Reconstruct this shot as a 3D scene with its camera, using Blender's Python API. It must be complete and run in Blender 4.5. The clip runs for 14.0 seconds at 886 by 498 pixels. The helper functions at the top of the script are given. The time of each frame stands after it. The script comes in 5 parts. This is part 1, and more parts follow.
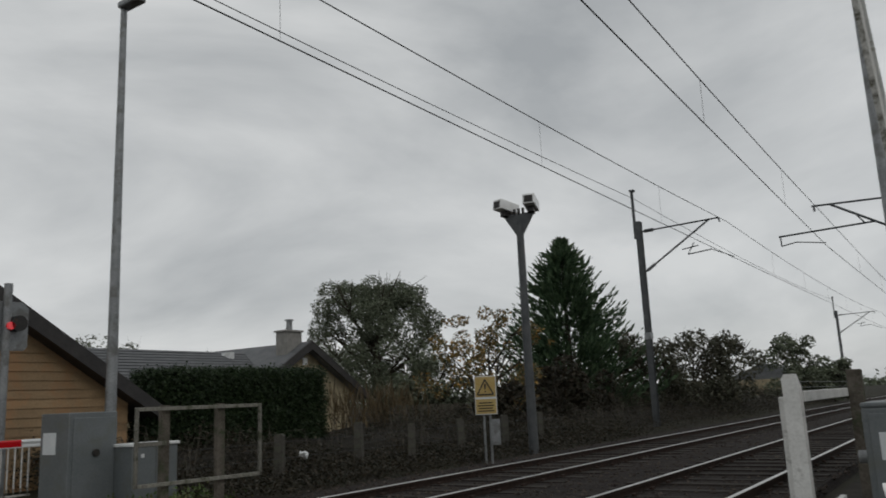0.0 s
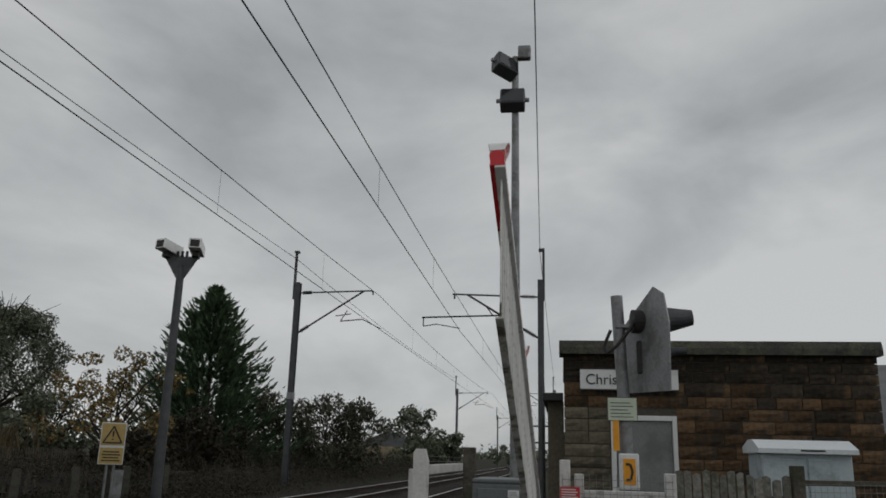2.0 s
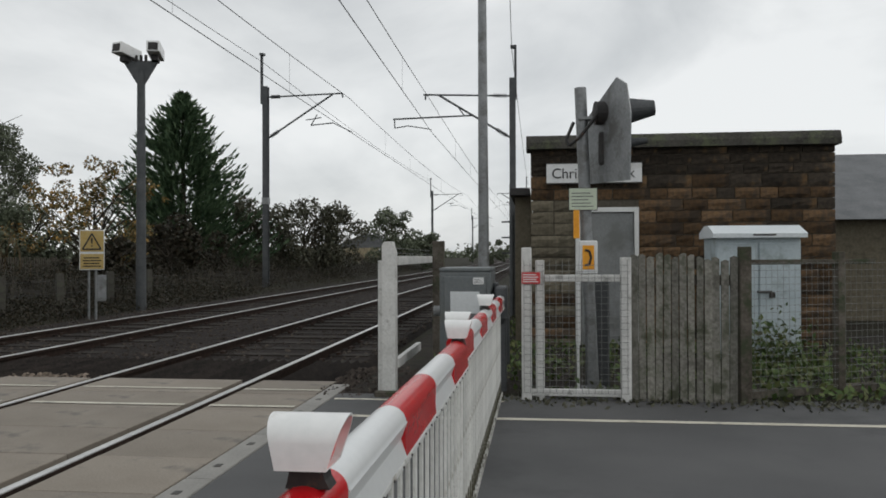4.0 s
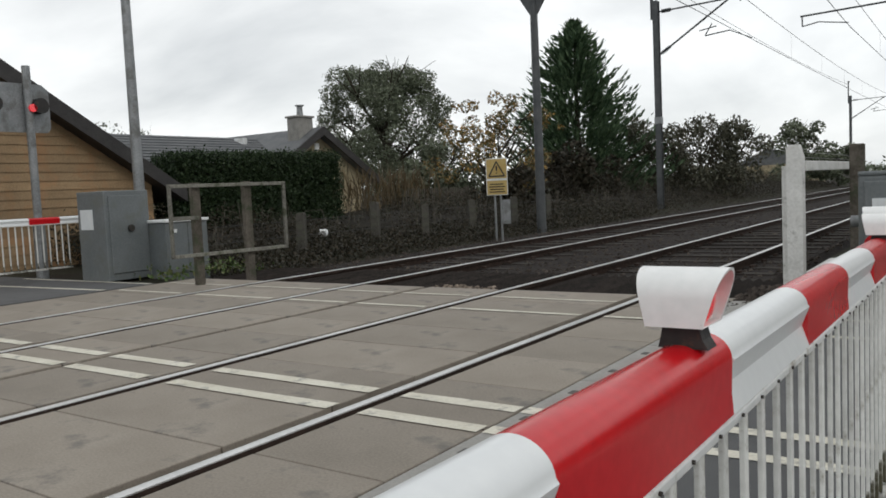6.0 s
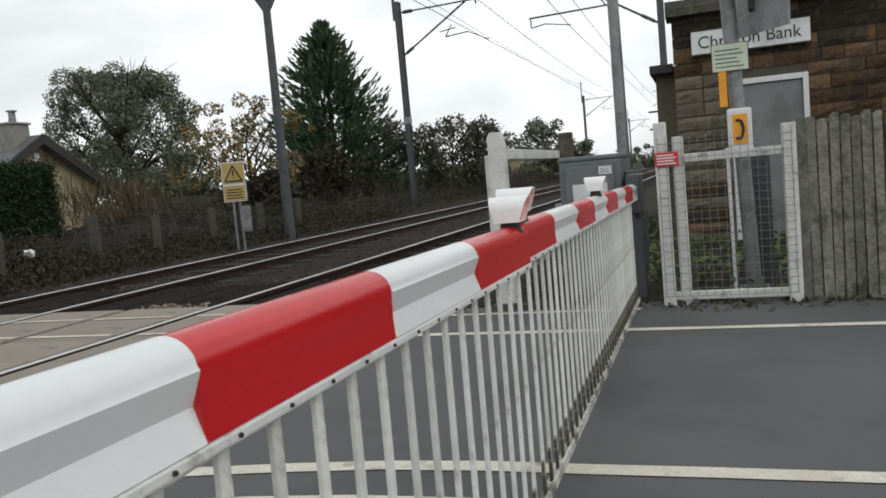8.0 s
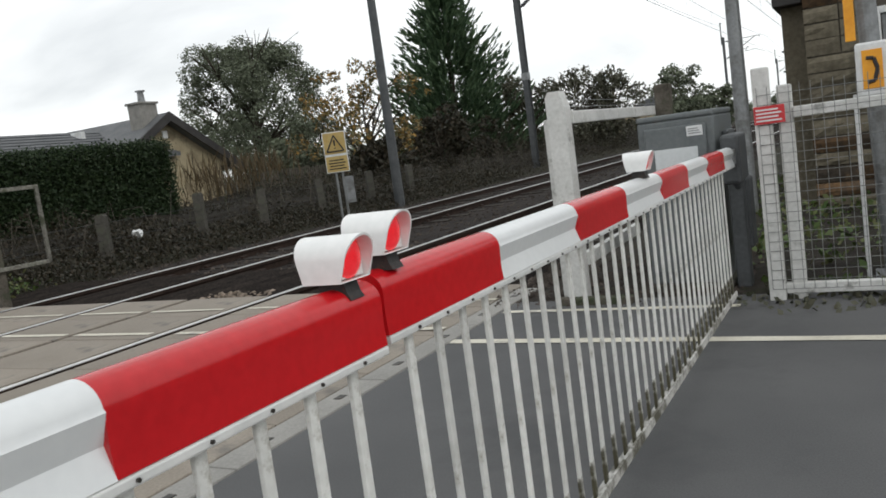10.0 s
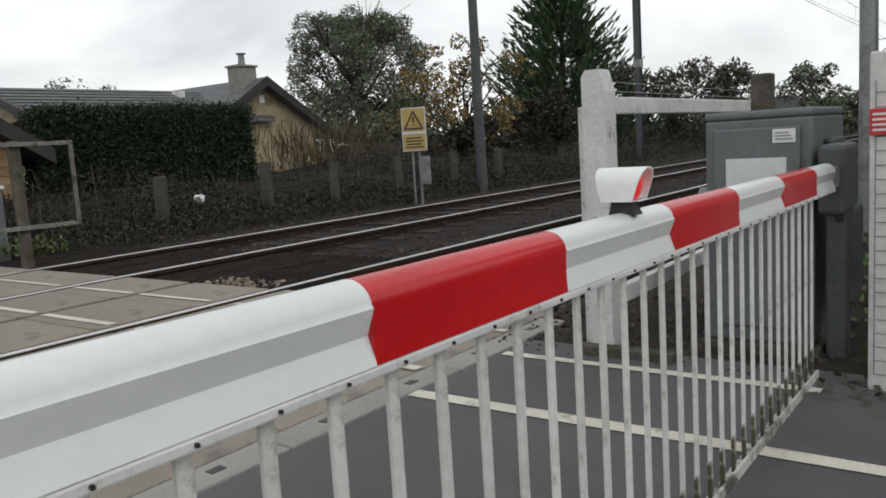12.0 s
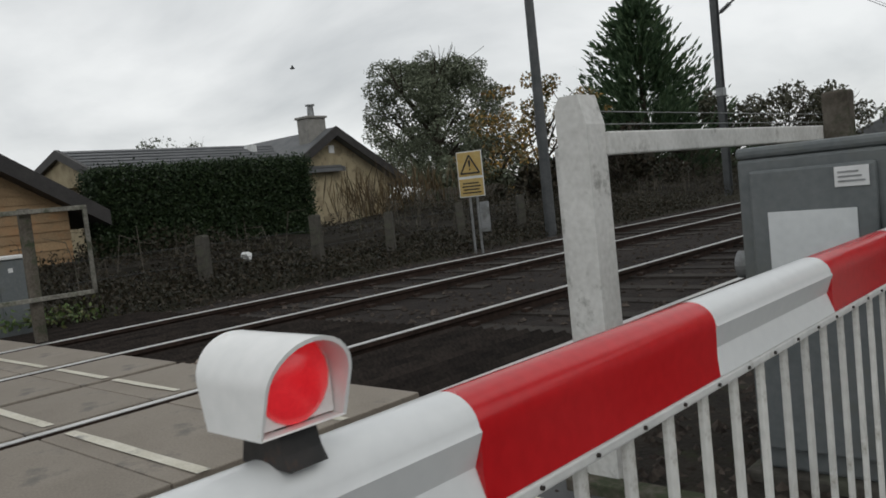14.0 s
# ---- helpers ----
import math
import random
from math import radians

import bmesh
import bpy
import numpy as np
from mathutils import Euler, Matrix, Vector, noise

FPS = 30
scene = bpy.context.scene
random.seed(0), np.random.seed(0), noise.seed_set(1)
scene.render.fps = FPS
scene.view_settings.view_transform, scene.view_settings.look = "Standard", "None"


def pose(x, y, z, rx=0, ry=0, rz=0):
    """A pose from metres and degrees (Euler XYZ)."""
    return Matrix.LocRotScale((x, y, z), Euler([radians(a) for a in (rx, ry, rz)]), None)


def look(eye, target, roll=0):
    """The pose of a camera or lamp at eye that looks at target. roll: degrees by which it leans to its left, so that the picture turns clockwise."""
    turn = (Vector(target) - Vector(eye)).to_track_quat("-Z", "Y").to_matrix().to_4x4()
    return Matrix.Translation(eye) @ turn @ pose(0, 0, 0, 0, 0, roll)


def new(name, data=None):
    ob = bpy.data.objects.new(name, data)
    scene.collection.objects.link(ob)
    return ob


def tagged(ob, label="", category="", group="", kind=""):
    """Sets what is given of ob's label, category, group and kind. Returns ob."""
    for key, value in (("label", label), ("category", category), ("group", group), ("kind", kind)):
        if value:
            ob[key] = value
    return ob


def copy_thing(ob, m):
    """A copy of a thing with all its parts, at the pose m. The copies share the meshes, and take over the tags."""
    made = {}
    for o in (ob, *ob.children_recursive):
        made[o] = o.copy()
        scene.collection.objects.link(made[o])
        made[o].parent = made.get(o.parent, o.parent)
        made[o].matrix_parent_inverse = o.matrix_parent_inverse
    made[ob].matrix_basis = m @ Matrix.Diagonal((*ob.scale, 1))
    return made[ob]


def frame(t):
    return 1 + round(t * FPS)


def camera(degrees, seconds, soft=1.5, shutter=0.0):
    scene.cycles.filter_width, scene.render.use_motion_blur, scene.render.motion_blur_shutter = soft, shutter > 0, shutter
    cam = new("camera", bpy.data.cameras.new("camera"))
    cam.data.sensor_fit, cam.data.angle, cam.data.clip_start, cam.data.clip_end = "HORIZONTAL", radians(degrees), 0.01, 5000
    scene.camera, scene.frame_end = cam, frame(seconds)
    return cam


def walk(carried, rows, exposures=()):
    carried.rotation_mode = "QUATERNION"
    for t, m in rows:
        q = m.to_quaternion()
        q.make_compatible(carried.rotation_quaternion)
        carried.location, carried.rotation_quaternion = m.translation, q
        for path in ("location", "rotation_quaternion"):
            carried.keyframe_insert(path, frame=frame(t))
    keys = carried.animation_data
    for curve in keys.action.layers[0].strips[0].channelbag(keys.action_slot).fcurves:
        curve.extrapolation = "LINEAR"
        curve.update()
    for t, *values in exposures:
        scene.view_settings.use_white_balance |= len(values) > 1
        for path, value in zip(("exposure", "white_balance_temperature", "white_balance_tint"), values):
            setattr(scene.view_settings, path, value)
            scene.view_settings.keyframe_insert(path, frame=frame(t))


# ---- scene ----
cam = camera(58.2, 14.0, soft=1.7, shutter=0.1)
PATH = [
    (0, (2.523, 0.53, 1.168), (1.439, 2.167, 1.546), -2.6),
    (0.5, (2.477, 0.354, 1.158), (1.712, 2.174, 1.476), -1.1),
    (1, (2.489, 0.222, 1.171), (1.948, 2.127, 1.452), -1.2),
    (1.5, (2.507, 0.198, 1.239), (2.163, 2.133, 1.609), -0.3),
    (2, (2.492, 0.182, 1.205), (2.2, 2.096, 1.708), 1.5),
    (2.5, (2.537, 0.201, 1.194), (2.126, 2.119, 1.583), 2.5),
    (2.7, (2.557, 0.177, 1.212), (2.281, 2.121, 1.587), 3.1),
    (4.8, (2.585, 0.119, 1.101), (2.269, 2.086, 0.928), -3.1),
    (5, (2.554, 0.061, 1.102), (2.14, 2.009, 0.917), -3.1),
    (5.5, (2.63, 0.133, 1.068), (1.687, 1.889, 0.896), -3.9),
    (6, (2.588, 0.227, 1.042), (1.452, 1.866, 0.895), -2.7),
    (6.5, (2.631, 0.391, 1.024), (1.644, 2.107, 0.743), -3.8),
    (7, (2.743, 0.551, 1.015), (1.877, 2.342, 0.803), -4.0),
    (7.5, (2.773, 0.766, 0.989), (2.101, 2.644, 0.846), -4.9),
    (7.7, (2.753, 0.884, 0.967), (2.127, 2.777, 0.813), -5.2),
    (9.8, (2.944, 2.006, 0.985), (2.063, 3.782, 0.717), -6.8),
    (10, (2.96, 2.077, 1.002), (2.009, 3.82, 0.761), -7.9),
    (10.5, (2.932, 2.382, 0.979), (1.919, 4.092, 0.757), -3.5),
    (11, (2.943, 2.711, 0.98), (1.98, 4.455, 0.801), -5.0),
    (11.5, (2.919, 3.002, 0.972), (1.799, 4.65, 0.799), -3.6),
    (12, (2.898, 3.308, 0.977), (1.726, 4.907, 0.716), -3.6),
    (12.5, (2.87, 3.588, 0.981), (1.544, 5.08, 0.857), -4.2),
    (13, (2.798, 3.861, 0.967), (1.36, 5.248, 0.873), -4.8),
    (13.5, (2.774, 4.145, 0.965), (1.428, 5.614, 0.785), -6.6),
    (14, (2.753, 4.41, 0.996), (1.402, 5.878, 0.857), -6.1),
]
walk(cam, [(t, look(eye, target, roll)) for t, eye, target, roll in PATH],
     exposures=[(0.0, -0.68), (1.0, -0.85), (1.5, -0.68), (2.0, -0.9), (2.7, -0.98), (4.8, 0.1), (6.0, 0.05), (10.0, 0.27), (12.0, 0.07), (13.0, -0.04), (14.0, -0.22)])

# ---- light: an overcast afternoon ----
world = bpy.data.worlds.new("overcast")
scene.world = world
world.use_nodes = True
wn, wl = world.node_tree.nodes, world.node_tree.links
wn.clear()
w_out, w_bg = wn.new("ShaderNodeOutputWorld"), wn.new("ShaderNodeBackground")
sky = wn.new("ShaderNodeTexSky")
sky.sky_type, sky.sun_disc, sky.sun_elevation, sky.sun_rotation = "NISHITA", False, radians(32), radians(200)
w_dim = wn.new("ShaderNodeVectorMath")
w_dim.operation, w_dim.inputs[3].default_value = "SCALE", 0.1
w_co, w_map, w_noise, w_ramp = (wn.new(k) for k in ("ShaderNodeTexCoord", "ShaderNodeMapping", "ShaderNodeTexNoise", "ShaderNodeValToRGB"))
w_map.inputs["Scale"].default_value = (1.0, 1.0, 2.4)
w_map.inputs["Rotation"].default_value = (0.1, 0.05, 0.6)
w_noise.inputs["Scale"].default_value, w_noise.inputs["Detail"].default_value = 2.0, 7.0
w_noise.inputs["Roughness"].default_value, w_noise.inputs["Distortion"].default_value = 0.52, 0.35
w_ramp.color_ramp.elements[0].position, w_ramp.color_ramp.elements[0].color = 0.33, (0.58, 0.61, 0.63, 1)
w_ramp.color_ramp.elements[1].position, w_ramp.color_ramp.elements[1].color = 0.62, (1.05, 1.07, 1.07, 1)
w_mix = wn.new("ShaderNodeMixRGB")
w_mix.inputs[0].default_value = 0.93
wl.new(w_co.outputs["Generated"], w_map.inputs[0])
wl.new(w_map.outputs[0], w_noise.inputs["Vector"])
wl.new(w_noise.outputs[0], w_ramp.inputs[0])
wl.new(sky.outputs[0], w_dim.inputs[0])
wl.new(w_dim.outputs[0], w_mix.inputs[1])
wl.new(w_ramp.outputs[0], w_mix.inputs[2])
wl.new(w_mix.outputs[0], w_bg.inputs[0])
w_bg.inputs[1].default_value = 1.0
wl.new(w_bg.outputs[0], w_out.inputs[0])
sun = new("sun", bpy.data.lights.new("sun", "SUN"))
sun.data.energy, sun.data.angle, sun.data.color = 0.5, radians(25), (1.0, 0.96, 0.9)
sun.matrix_world = pose(0, 0, 60, 52, 0, 70)


# ---- materials ----
def surface(name, c1, c2, scale=3.0, rough=0.8, metal=0.0, bump=0.3, fine=40.0, vary=0.0, stain=None, stain_scale=2.0, stain_amount=0.5, coat=0.0, island=False, where="Object", step=0.01):
    """Two colours mixed by coarse and fine grain, with relief, and where given a stain with its own ragged shape."""
    m = bpy.data.materials.new(name)
    m.use_nodes = True
    n, l = m.node_tree.nodes, m.node_tree.links
    b = n["Principled BSDF"]
    co = n.new("ShaderNodeTexCoord")
    big, small = n.new("ShaderNodeTexNoise"), n.new("ShaderNodeTexNoise")
    big.inputs["Scale"].default_value, big.inputs["Detail"].default_value = scale, 5
    small.inputs["Scale"].default_value, small.inputs["Detail"].default_value = fine, 4
    l.new(co.outputs[where], big.inputs["Vector"])
    l.new(co.outputs[where], small.inputs["Vector"])
    add = n.new("ShaderNodeMath")
    add.operation = "MULTIPLY_ADD"
    add.inputs[1].default_value = 0.45
    half = n.new("ShaderNodeMath")
    half.operation, half.inputs[1].default_value = "MULTIPLY", 0.55
    l.new(big.outputs[0], half.inputs[0])
    l.new(small.outputs[0], add.inputs[0])
    l.new(half.outputs[0], add.inputs[2])
    spread = n.new("ShaderNodeMapRange")
    spread.inputs[1].default_value, spread.inputs[2].default_value = 0.36, 0.64
    l.new(add.outputs[0], spread.inputs[0])
    mix = n.new("ShaderNodeMixRGB")
    mix.inputs[1].default_value, mix.inputs[2].default_value = (*c1, 1), (*c2, 1)
    l.new(spread.outputs[0], mix.inputs[0])
    last = mix.outputs[0]
    if stain:
        sn, sr, sm = n.new("ShaderNodeTexNoise"), n.new("ShaderNodeMapRange"), n.new("ShaderNodeMixRGB")
        sn.inputs["Scale"].default_value, sn.inputs["Detail"].default_value, sn.inputs["Roughness"].default_value = stain_scale, 8, 0.7
        sr.inputs[1].default_value, sr.inputs[2].default_value = 0.62 - 0.25 * stain_amount, 0.72 - 0.2 * stain_amount
        l.new(co.outputs[where], sn.inputs["Vector"])
        l.new(sn.outputs[0], sr.inputs[0])
        l.new(sr.outputs[0], sm.inputs[0])
        l.new(last, sm.inputs[1])
        sm.inputs[2].default_value = (*stain, 1)
        last = sm.outputs[0]
    if vary:
        src = n.new("ShaderNodeNewGeometry").outputs["Random Per Island"] if island else n.new("ShaderNodeObjectInfo").outputs["Random"]
        rng, hsv = n.new("ShaderNodeMapRange"), n.new("ShaderNodeHueSaturation")
        rng.inputs[3].default_value, rng.inputs[4].default_value = 1 - vary, 1 + vary
        l.new(src, rng.inputs[0])
        l.new(rng.outputs[0], hsv.inputs["Value"])
        l.new(last, hsv.inputs["Color"])
        last = hsv.outputs[0]
    l.new(last, b.inputs["Base Color"])
    b.inputs["Roughness"].default_value, b.inputs["Metallic"].default_value = rough, metal
    b.inputs["Coat Weight"].default_value = coat
    if rough >= 0.85:
        b.inputs["Specular IOR Level"].default_value = 0.18
    b.inputs["Coat Roughness"].default_value = 0.15
    if bump:
        bp = n.new("ShaderNodeBump")
        bp.inputs["Strength"].default_value, bp.inputs["Distance"].default_value = bump, step
        l.new(add.outputs[0], bp.inputs["Height"])
        l.new(bp.outputs[0], b.inputs["Normal"])
    return m


def leaf_surface(name, colours, rough=0.55):
    m = bpy.data.materials.new(name)
    m.use_nodes = True
    n, l = m.node_tree.nodes, m.node_tree.links
    b = n["Principled BSDF"]
    g, r = n.new("ShaderNodeNewGeometry"), n.new("ShaderNodeValToRGB")
    while len(r.color_ramp.elements) < len(colours):
        r.color_ramp.elements.new(0.5)
    for k, (e, c) in enumerate(zip(r.color_ramp.elements, colours)):
        e.position, e.color = k / (len(colours) - 1), (*c, 1)
    l.new(g.outputs["Random Per Island"], r.inputs[0])
    l.new(r.outputs[0], b.inputs["Base Color"])
    b.inputs["Roughness"].default_value = rough
    b.inputs["Specular IOR Level"].default_value = 0.25
    return m


M = dict(
    asphalt=surface("asphalt", (0.070, 0.071, 0.073), (0.105, 0.105, 0.106), 1.2, 0.84, bump=0.5, fine=160, stain=(0.065, 0.066, 0.068), stain_scale=0.7, stain_amount=0.4, step=0.004),
    deck=surface("deck_panel", (0.19, 0.163, 0.132), (0.29, 0.255, 0.212), 1.6, 0.8, bump=0.35, fine=90, vary=0.1, stain=(0.12, 0.11, 0.10), stain_scale=1.7, stain_amount=0.35, step=0.003),
    edging=surface("deck_edging", (0.24, 0.235, 0.22), (0.33, 0.32, 0.30), 4, 0.85, bump=0.4, fine=80, vary=0.08, step=0.004),
    paint=surface("road_paint", (0.50, 0.47, 0.38), (0.68, 0.65, 0.56), 3, 0.7, bump=0.2, fine=70, stain=(0.26, 0.25, 0.23), stain_scale=7, stain_amount=0.3, step=0.002),
    rubber=surface("gap_rubber", (0.012, 0.012, 0.013), (0.03, 0.028, 0.027), 6, 0.8),
    rail_top=surface("polished_rail", (0.55, 0.55, 0.54), (0.72, 0.71, 0.70), 2, 0.34, 0.9, bump=0.05),
    rail_side=surface("rusty_rail", (0.024, 0.017, 0.014), (0.05, 0.033, 0.026), 8, 0.9, 0.0, bump=0.4),
    sleeper=surface("old_concrete_sleeper", (0.018, 0.015, 0.013), (0.042, 0.036, 0.031), 5, 0.9, bump=0.5, vary=0.2),
    ballast=surface("ballast_bed", (0.010, 0.008, 0.007), (0.034, 0.027, 0.023), 3, 0.95, bump=1.0, fine=26, where="Object", step=0.05),
    stones=surface("ballast_stone", (0.03, 0.024, 0.02), (0.085, 0.07, 0.06), 9, 0.9, bump=0.4, vary=0.5, island=True),
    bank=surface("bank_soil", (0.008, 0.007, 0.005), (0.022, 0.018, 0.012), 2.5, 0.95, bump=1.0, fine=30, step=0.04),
    rubble=surface("pale_rubble", (0.10, 0.08, 0.06), (0.26, 0.21, 0.17), 9, 0.9, bump=0.4, vary=0.5, island=True),
    guard=surface("trespass_guard_timber", (0.012, 0.010, 0.009), (0.035, 0.028, 0.024), 5, 0.9, bump=0.5, vary=0.2),
    ground=surface("rough_grass_ground", (0.012, 0.013, 0.008), (0.036, 0.033, 0.020), 0.6, 0.95, bump=0.8, fine=18, stain=(0.022, 0.017, 0.013), stain_scale=0.9, step=0.05),
    verge=surface("verge_soil", (0.014, 0.012, 0.010), (0.04, 0.034, 0.027), 4, 0.95, bump=0.8, fine=60, stain=(0.03, 0.035, 0.016), stain_scale=4.5, stain_amount=0.3, step=0.02),
    red=surface("red_reflective_film", (0.46, 0.006, 0.010), (0.56, 0.009, 0.014), 2.5, 0.24, bump=0.03, fine=60, coat=0.0, step=0.002),
    white=surface("white_boom_film", (0.66, 0.675, 0.68), (0.72, 0.735, 0.735), 2.0, 0.35, bump=0.04, fine=50, coat=0.3, step=0.002),
    flange=surface("boom_flange_alloy", (0.58, 0.59, 0.58), (0.74, 0.74, 0.72), 6, 0.5, 0.1, bump=0.15, stain=(0.30, 0.27, 0.22), stain_scale=9, stain_amount=0.2),
    bar=surface("skirt_bar_paint", (0.60, 0.60, 0.57), (0.76, 0.76, 0.73), 5, 0.5, 0.1, bump=0.15, vary=0.12, stain=(0.20, 0.17, 0.11), stain_scale=6, stain_amount=0.34),
    bar_foot=surface("mossy_skirt_bar_foot", (0.42, 0.42, 0.38), (0.60, 0.59, 0.55), 8, 0.6, 0.1, bump=0.3, vary=0.2, stain=(0.06, 0.055, 0.03), stain_scale=14, stain_amount=0.75),
    skirt_rail=surface("skirt_rail_grimy", (0.45, 0.45, 0.42), (0.62, 0.61, 0.58), 6, 0.6, 0.1, bump=0.3, stain=(0.10, 0.095, 0.07), stain_scale=8, stain_amount=0.7),
    hood=surface("white_lamp_hood", (0.74, 0.75, 0.74), (0.83, 0.83, 0.82), 5, 0.35, bump=0.05, coat=0.3, stain=(0.55, 0.50, 0.42), stain_scale=12, stain_amount=0.08),
    lens=surface("red_lens", (0.62, 0.01, 0.02), (0.75, 0.02, 0.03), 40, 0.12, bump=0.4, fine=220, coat=1.0, step=0.002),
    black=surface("black_rubber", (0.010, 0.010, 0.010), (0.028, 0.024, 0.022), 9, 0.6, bump=0.3, stain=(0.09, 0.04, 0.02), stain_scale=14, stain_amount=0.15),
    bolt=surface("dark_bolt", (0.03, 0.03, 0.03), (0.08, 0.07, 0.06), 20, 0.5, 0.7, bump=0.1),
    grey=surface("grey_cabinet_paint", (0.115, 0.13, 0.134), (0.16, 0.175, 0.18), 2.5, 0.5, 0.1, bump=0.12, stain=(0.13, 0.14, 0.13), stain_scale=3, stain_amount=0.4),
    grey_dark=surface("dark_grey_metal", (0.06, 0.065, 0.068), (0.10, 0.105, 0.11), 4, 0.6, 0.4, bump=0.15),
    galv=surface("galvanised_steel", (0.20, 0.21, 0.215), (0.30, 0.31, 0.315), 5, 0.5, 0.5, bump=0.1, stain=(0.15, 0.15, 0.145), stain_scale=4),
    galv_dark=surface("weathered_mast_steel", (0.06, 0.066, 0.07), (0.11, 0.115, 0.118), 4, 0.6, 0.4, bump=0.15),
    blue=surface("pale_blue_cabinet", (0.40, 0.47, 0.50), (0.50, 0.57, 0.60), 2, 0.5, bump=0.1, stain=(0.30, 0.35, 0.36), stain_scale=3, stain_amount=0.4),
    blue_top=surface("pale_cabinet_roof", (0.60, 0.65, 0.67), (0.72, 0.76, 0.78), 3, 0.5, bump=0.1),
    old_white=surface("flaking_white_timber", (0.50, 0.50, 0.48), (0.68, 0.68, 0.66), 4, 0.75, bump=0.5, fine=50, stain=(0.30, 0.30, 0.28), stain_scale=9, stain_amount=0.2, step=0.004),
    pale=surface("bleached_fence_pale", (0.11, 0.106, 0.09), (0.29, 0.28, 0.25), 5, 0.85, bump=0.6, fine=45, vary=0.22, stain=(0.08, 0.085, 0.06), stain_scale=5, stain_amount=0.55, step=0.006),
    wood=surface("weathered_post_timber", (0.06, 0.052, 0.042), (0.14, 0.125, 0.105), 6, 0.9, bump=0.6, fine=45, stain=(0.05, 0.06, 0.035), stain_scale=5, step=0.006),
    mesh=surface("wire_mesh", (0.16, 0.165, 0.16), (0.26, 0.265, 0.26), 8, 0.6, 0.5, bump=0.0),
    concrete=surface("concrete_post", (0.05, 0.046, 0.04), (0.10, 0.094, 0.082), 7, 0.9, bump=0.5, stain=(0.09, 0.095, 0.07), stain_scale=5),
    mortar=surface("stone_mortar", (0.06, 0.053, 0.043), (0.11, 0.098, 0.08), 6, 0.95, bump=0.5),
    sand=surface("brown_sandstone", (0.078, 0.047, 0.025), (0.20, 0.122, 0.063), 3.5, 0.9, bump=0.9, fine=22, vary=0.45, stain=(0.06, 0.046, 0.034), stain_scale=3.5, stain_amount=0.7, where="Object", step=0.012),
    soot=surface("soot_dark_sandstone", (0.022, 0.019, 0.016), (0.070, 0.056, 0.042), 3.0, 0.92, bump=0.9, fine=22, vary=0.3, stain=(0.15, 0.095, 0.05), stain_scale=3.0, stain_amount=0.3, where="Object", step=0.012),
    pale_stone=surface("pale_quoin_stone", (0.11, 0.095, 0.068), (0.19, 0.168, 0.125), 4, 0.9, bump=0.8, fine=25, vary=0.2, stain=(0.10, 0.09, 0.065), stain_scale=4, step=0.01),
    coping=surface("coping_stone", (0.04, 0.039, 0.034), (0.095, 0.09, 0.08), 4, 0.9, bump=0.6, stain=(0.10, 0.11, 0.07), stain_scale=5),
    door=surface("grey_door_paint", (0.17, 0.18, 0.18), (0.23, 0.24, 0.24), 3, 0.6, bump=0.1, stain=(0.14, 0.145, 0.14)),
    frame_paint=surface("white_door_frame", (0.62, 0.63, 0.62), (0.74, 0.75, 0.74), 5, 0.6, bump=0.15),
    slate=surface("roof_slate", (0.085, 0.09, 0.095), (0.15, 0.155, 0.16), 2.5, 0.7, bump=0.4, vary=0.12, fine=30),
    bargeboard=surface("dark_bargeboard", (0.018, 0.016, 0.016), (0.04, 0.036, 0.034), 5, 0.6, bump=0.2),
    boards=surface("golden_weatherboard", (0.22, 0.145, 0.075), (0.32, 0.215, 0.115), 2.2, 0.7, bump=0.4, vary=0.15, fine=30, stain=(0.30, 0.17, 0.08), stain_scale=2),
    render_wall=surface("cream_house_wall", (0.30, 0.25, 0.16), (0.42, 0.36, 0.24), 3, 0.9, bump=0.5, stain=(0.22, 0.18, 0.12)),
    chimney=surface("grey_chimney_stone", (0.20, 0.195, 0.18), (0.30, 0.29, 0.27), 6, 0.9, bump=0.6),
    glass=surface("window_glass", (0.02, 0.022, 0.025), (0.04, 0.042, 0.045), 3, 0.08, bump=0.0),
    sign=surface("white_sign_face", (0.68, 0.69, 0.69), (0.76, 0.77, 0.77), 4, 0.4, bump=0.05, stain=(0.55, 0.55, 0.53)),
    ink=surface("black_lettering", (0.012, 0.012, 0.014), (0.025, 0.025, 0.028), 10, 0.5, bump=0.0),
    red_sign=surface("red_sign_face", (0.48, 0.025, 0.03), (0.58, 0.035, 0.04), 8, 0.4, bump=0.05),
    yellow=surface("yellow_sign_face", (0.40, 0.29, 0.10), (0.50, 0.37, 0.14), 5, 0.5, bump=0.05, stain=(0.45, 0.30, 0.08), stain_scale=6),
    orange=surface("orange_panel", (0.75, 0.30, 0.01), (0.85, 0.38, 0.02), 5, 0.4, bump=0.05),
    cream=surface("cream_notice", (0.55, 0.62, 0.48), (0.64, 0.70, 0.57), 6, 0.5, bump=0.05),
    paper=surface("white_notice_panel", (0.60, 0.63, 0.64), (0.68, 0.71, 0.72), 5, 0.45, bump=0.04),
    wire=surface("contact_wire", (0.03, 0.033, 0.035), (0.06, 0.06, 0.06), 6, 0.6, 0.5, bump=0.0),
    bark=surface("tree_bark", (0.03, 0.026, 0.02), (0.075, 0.065, 0.05), 8, 0.95, bump=0.8, fine=40),
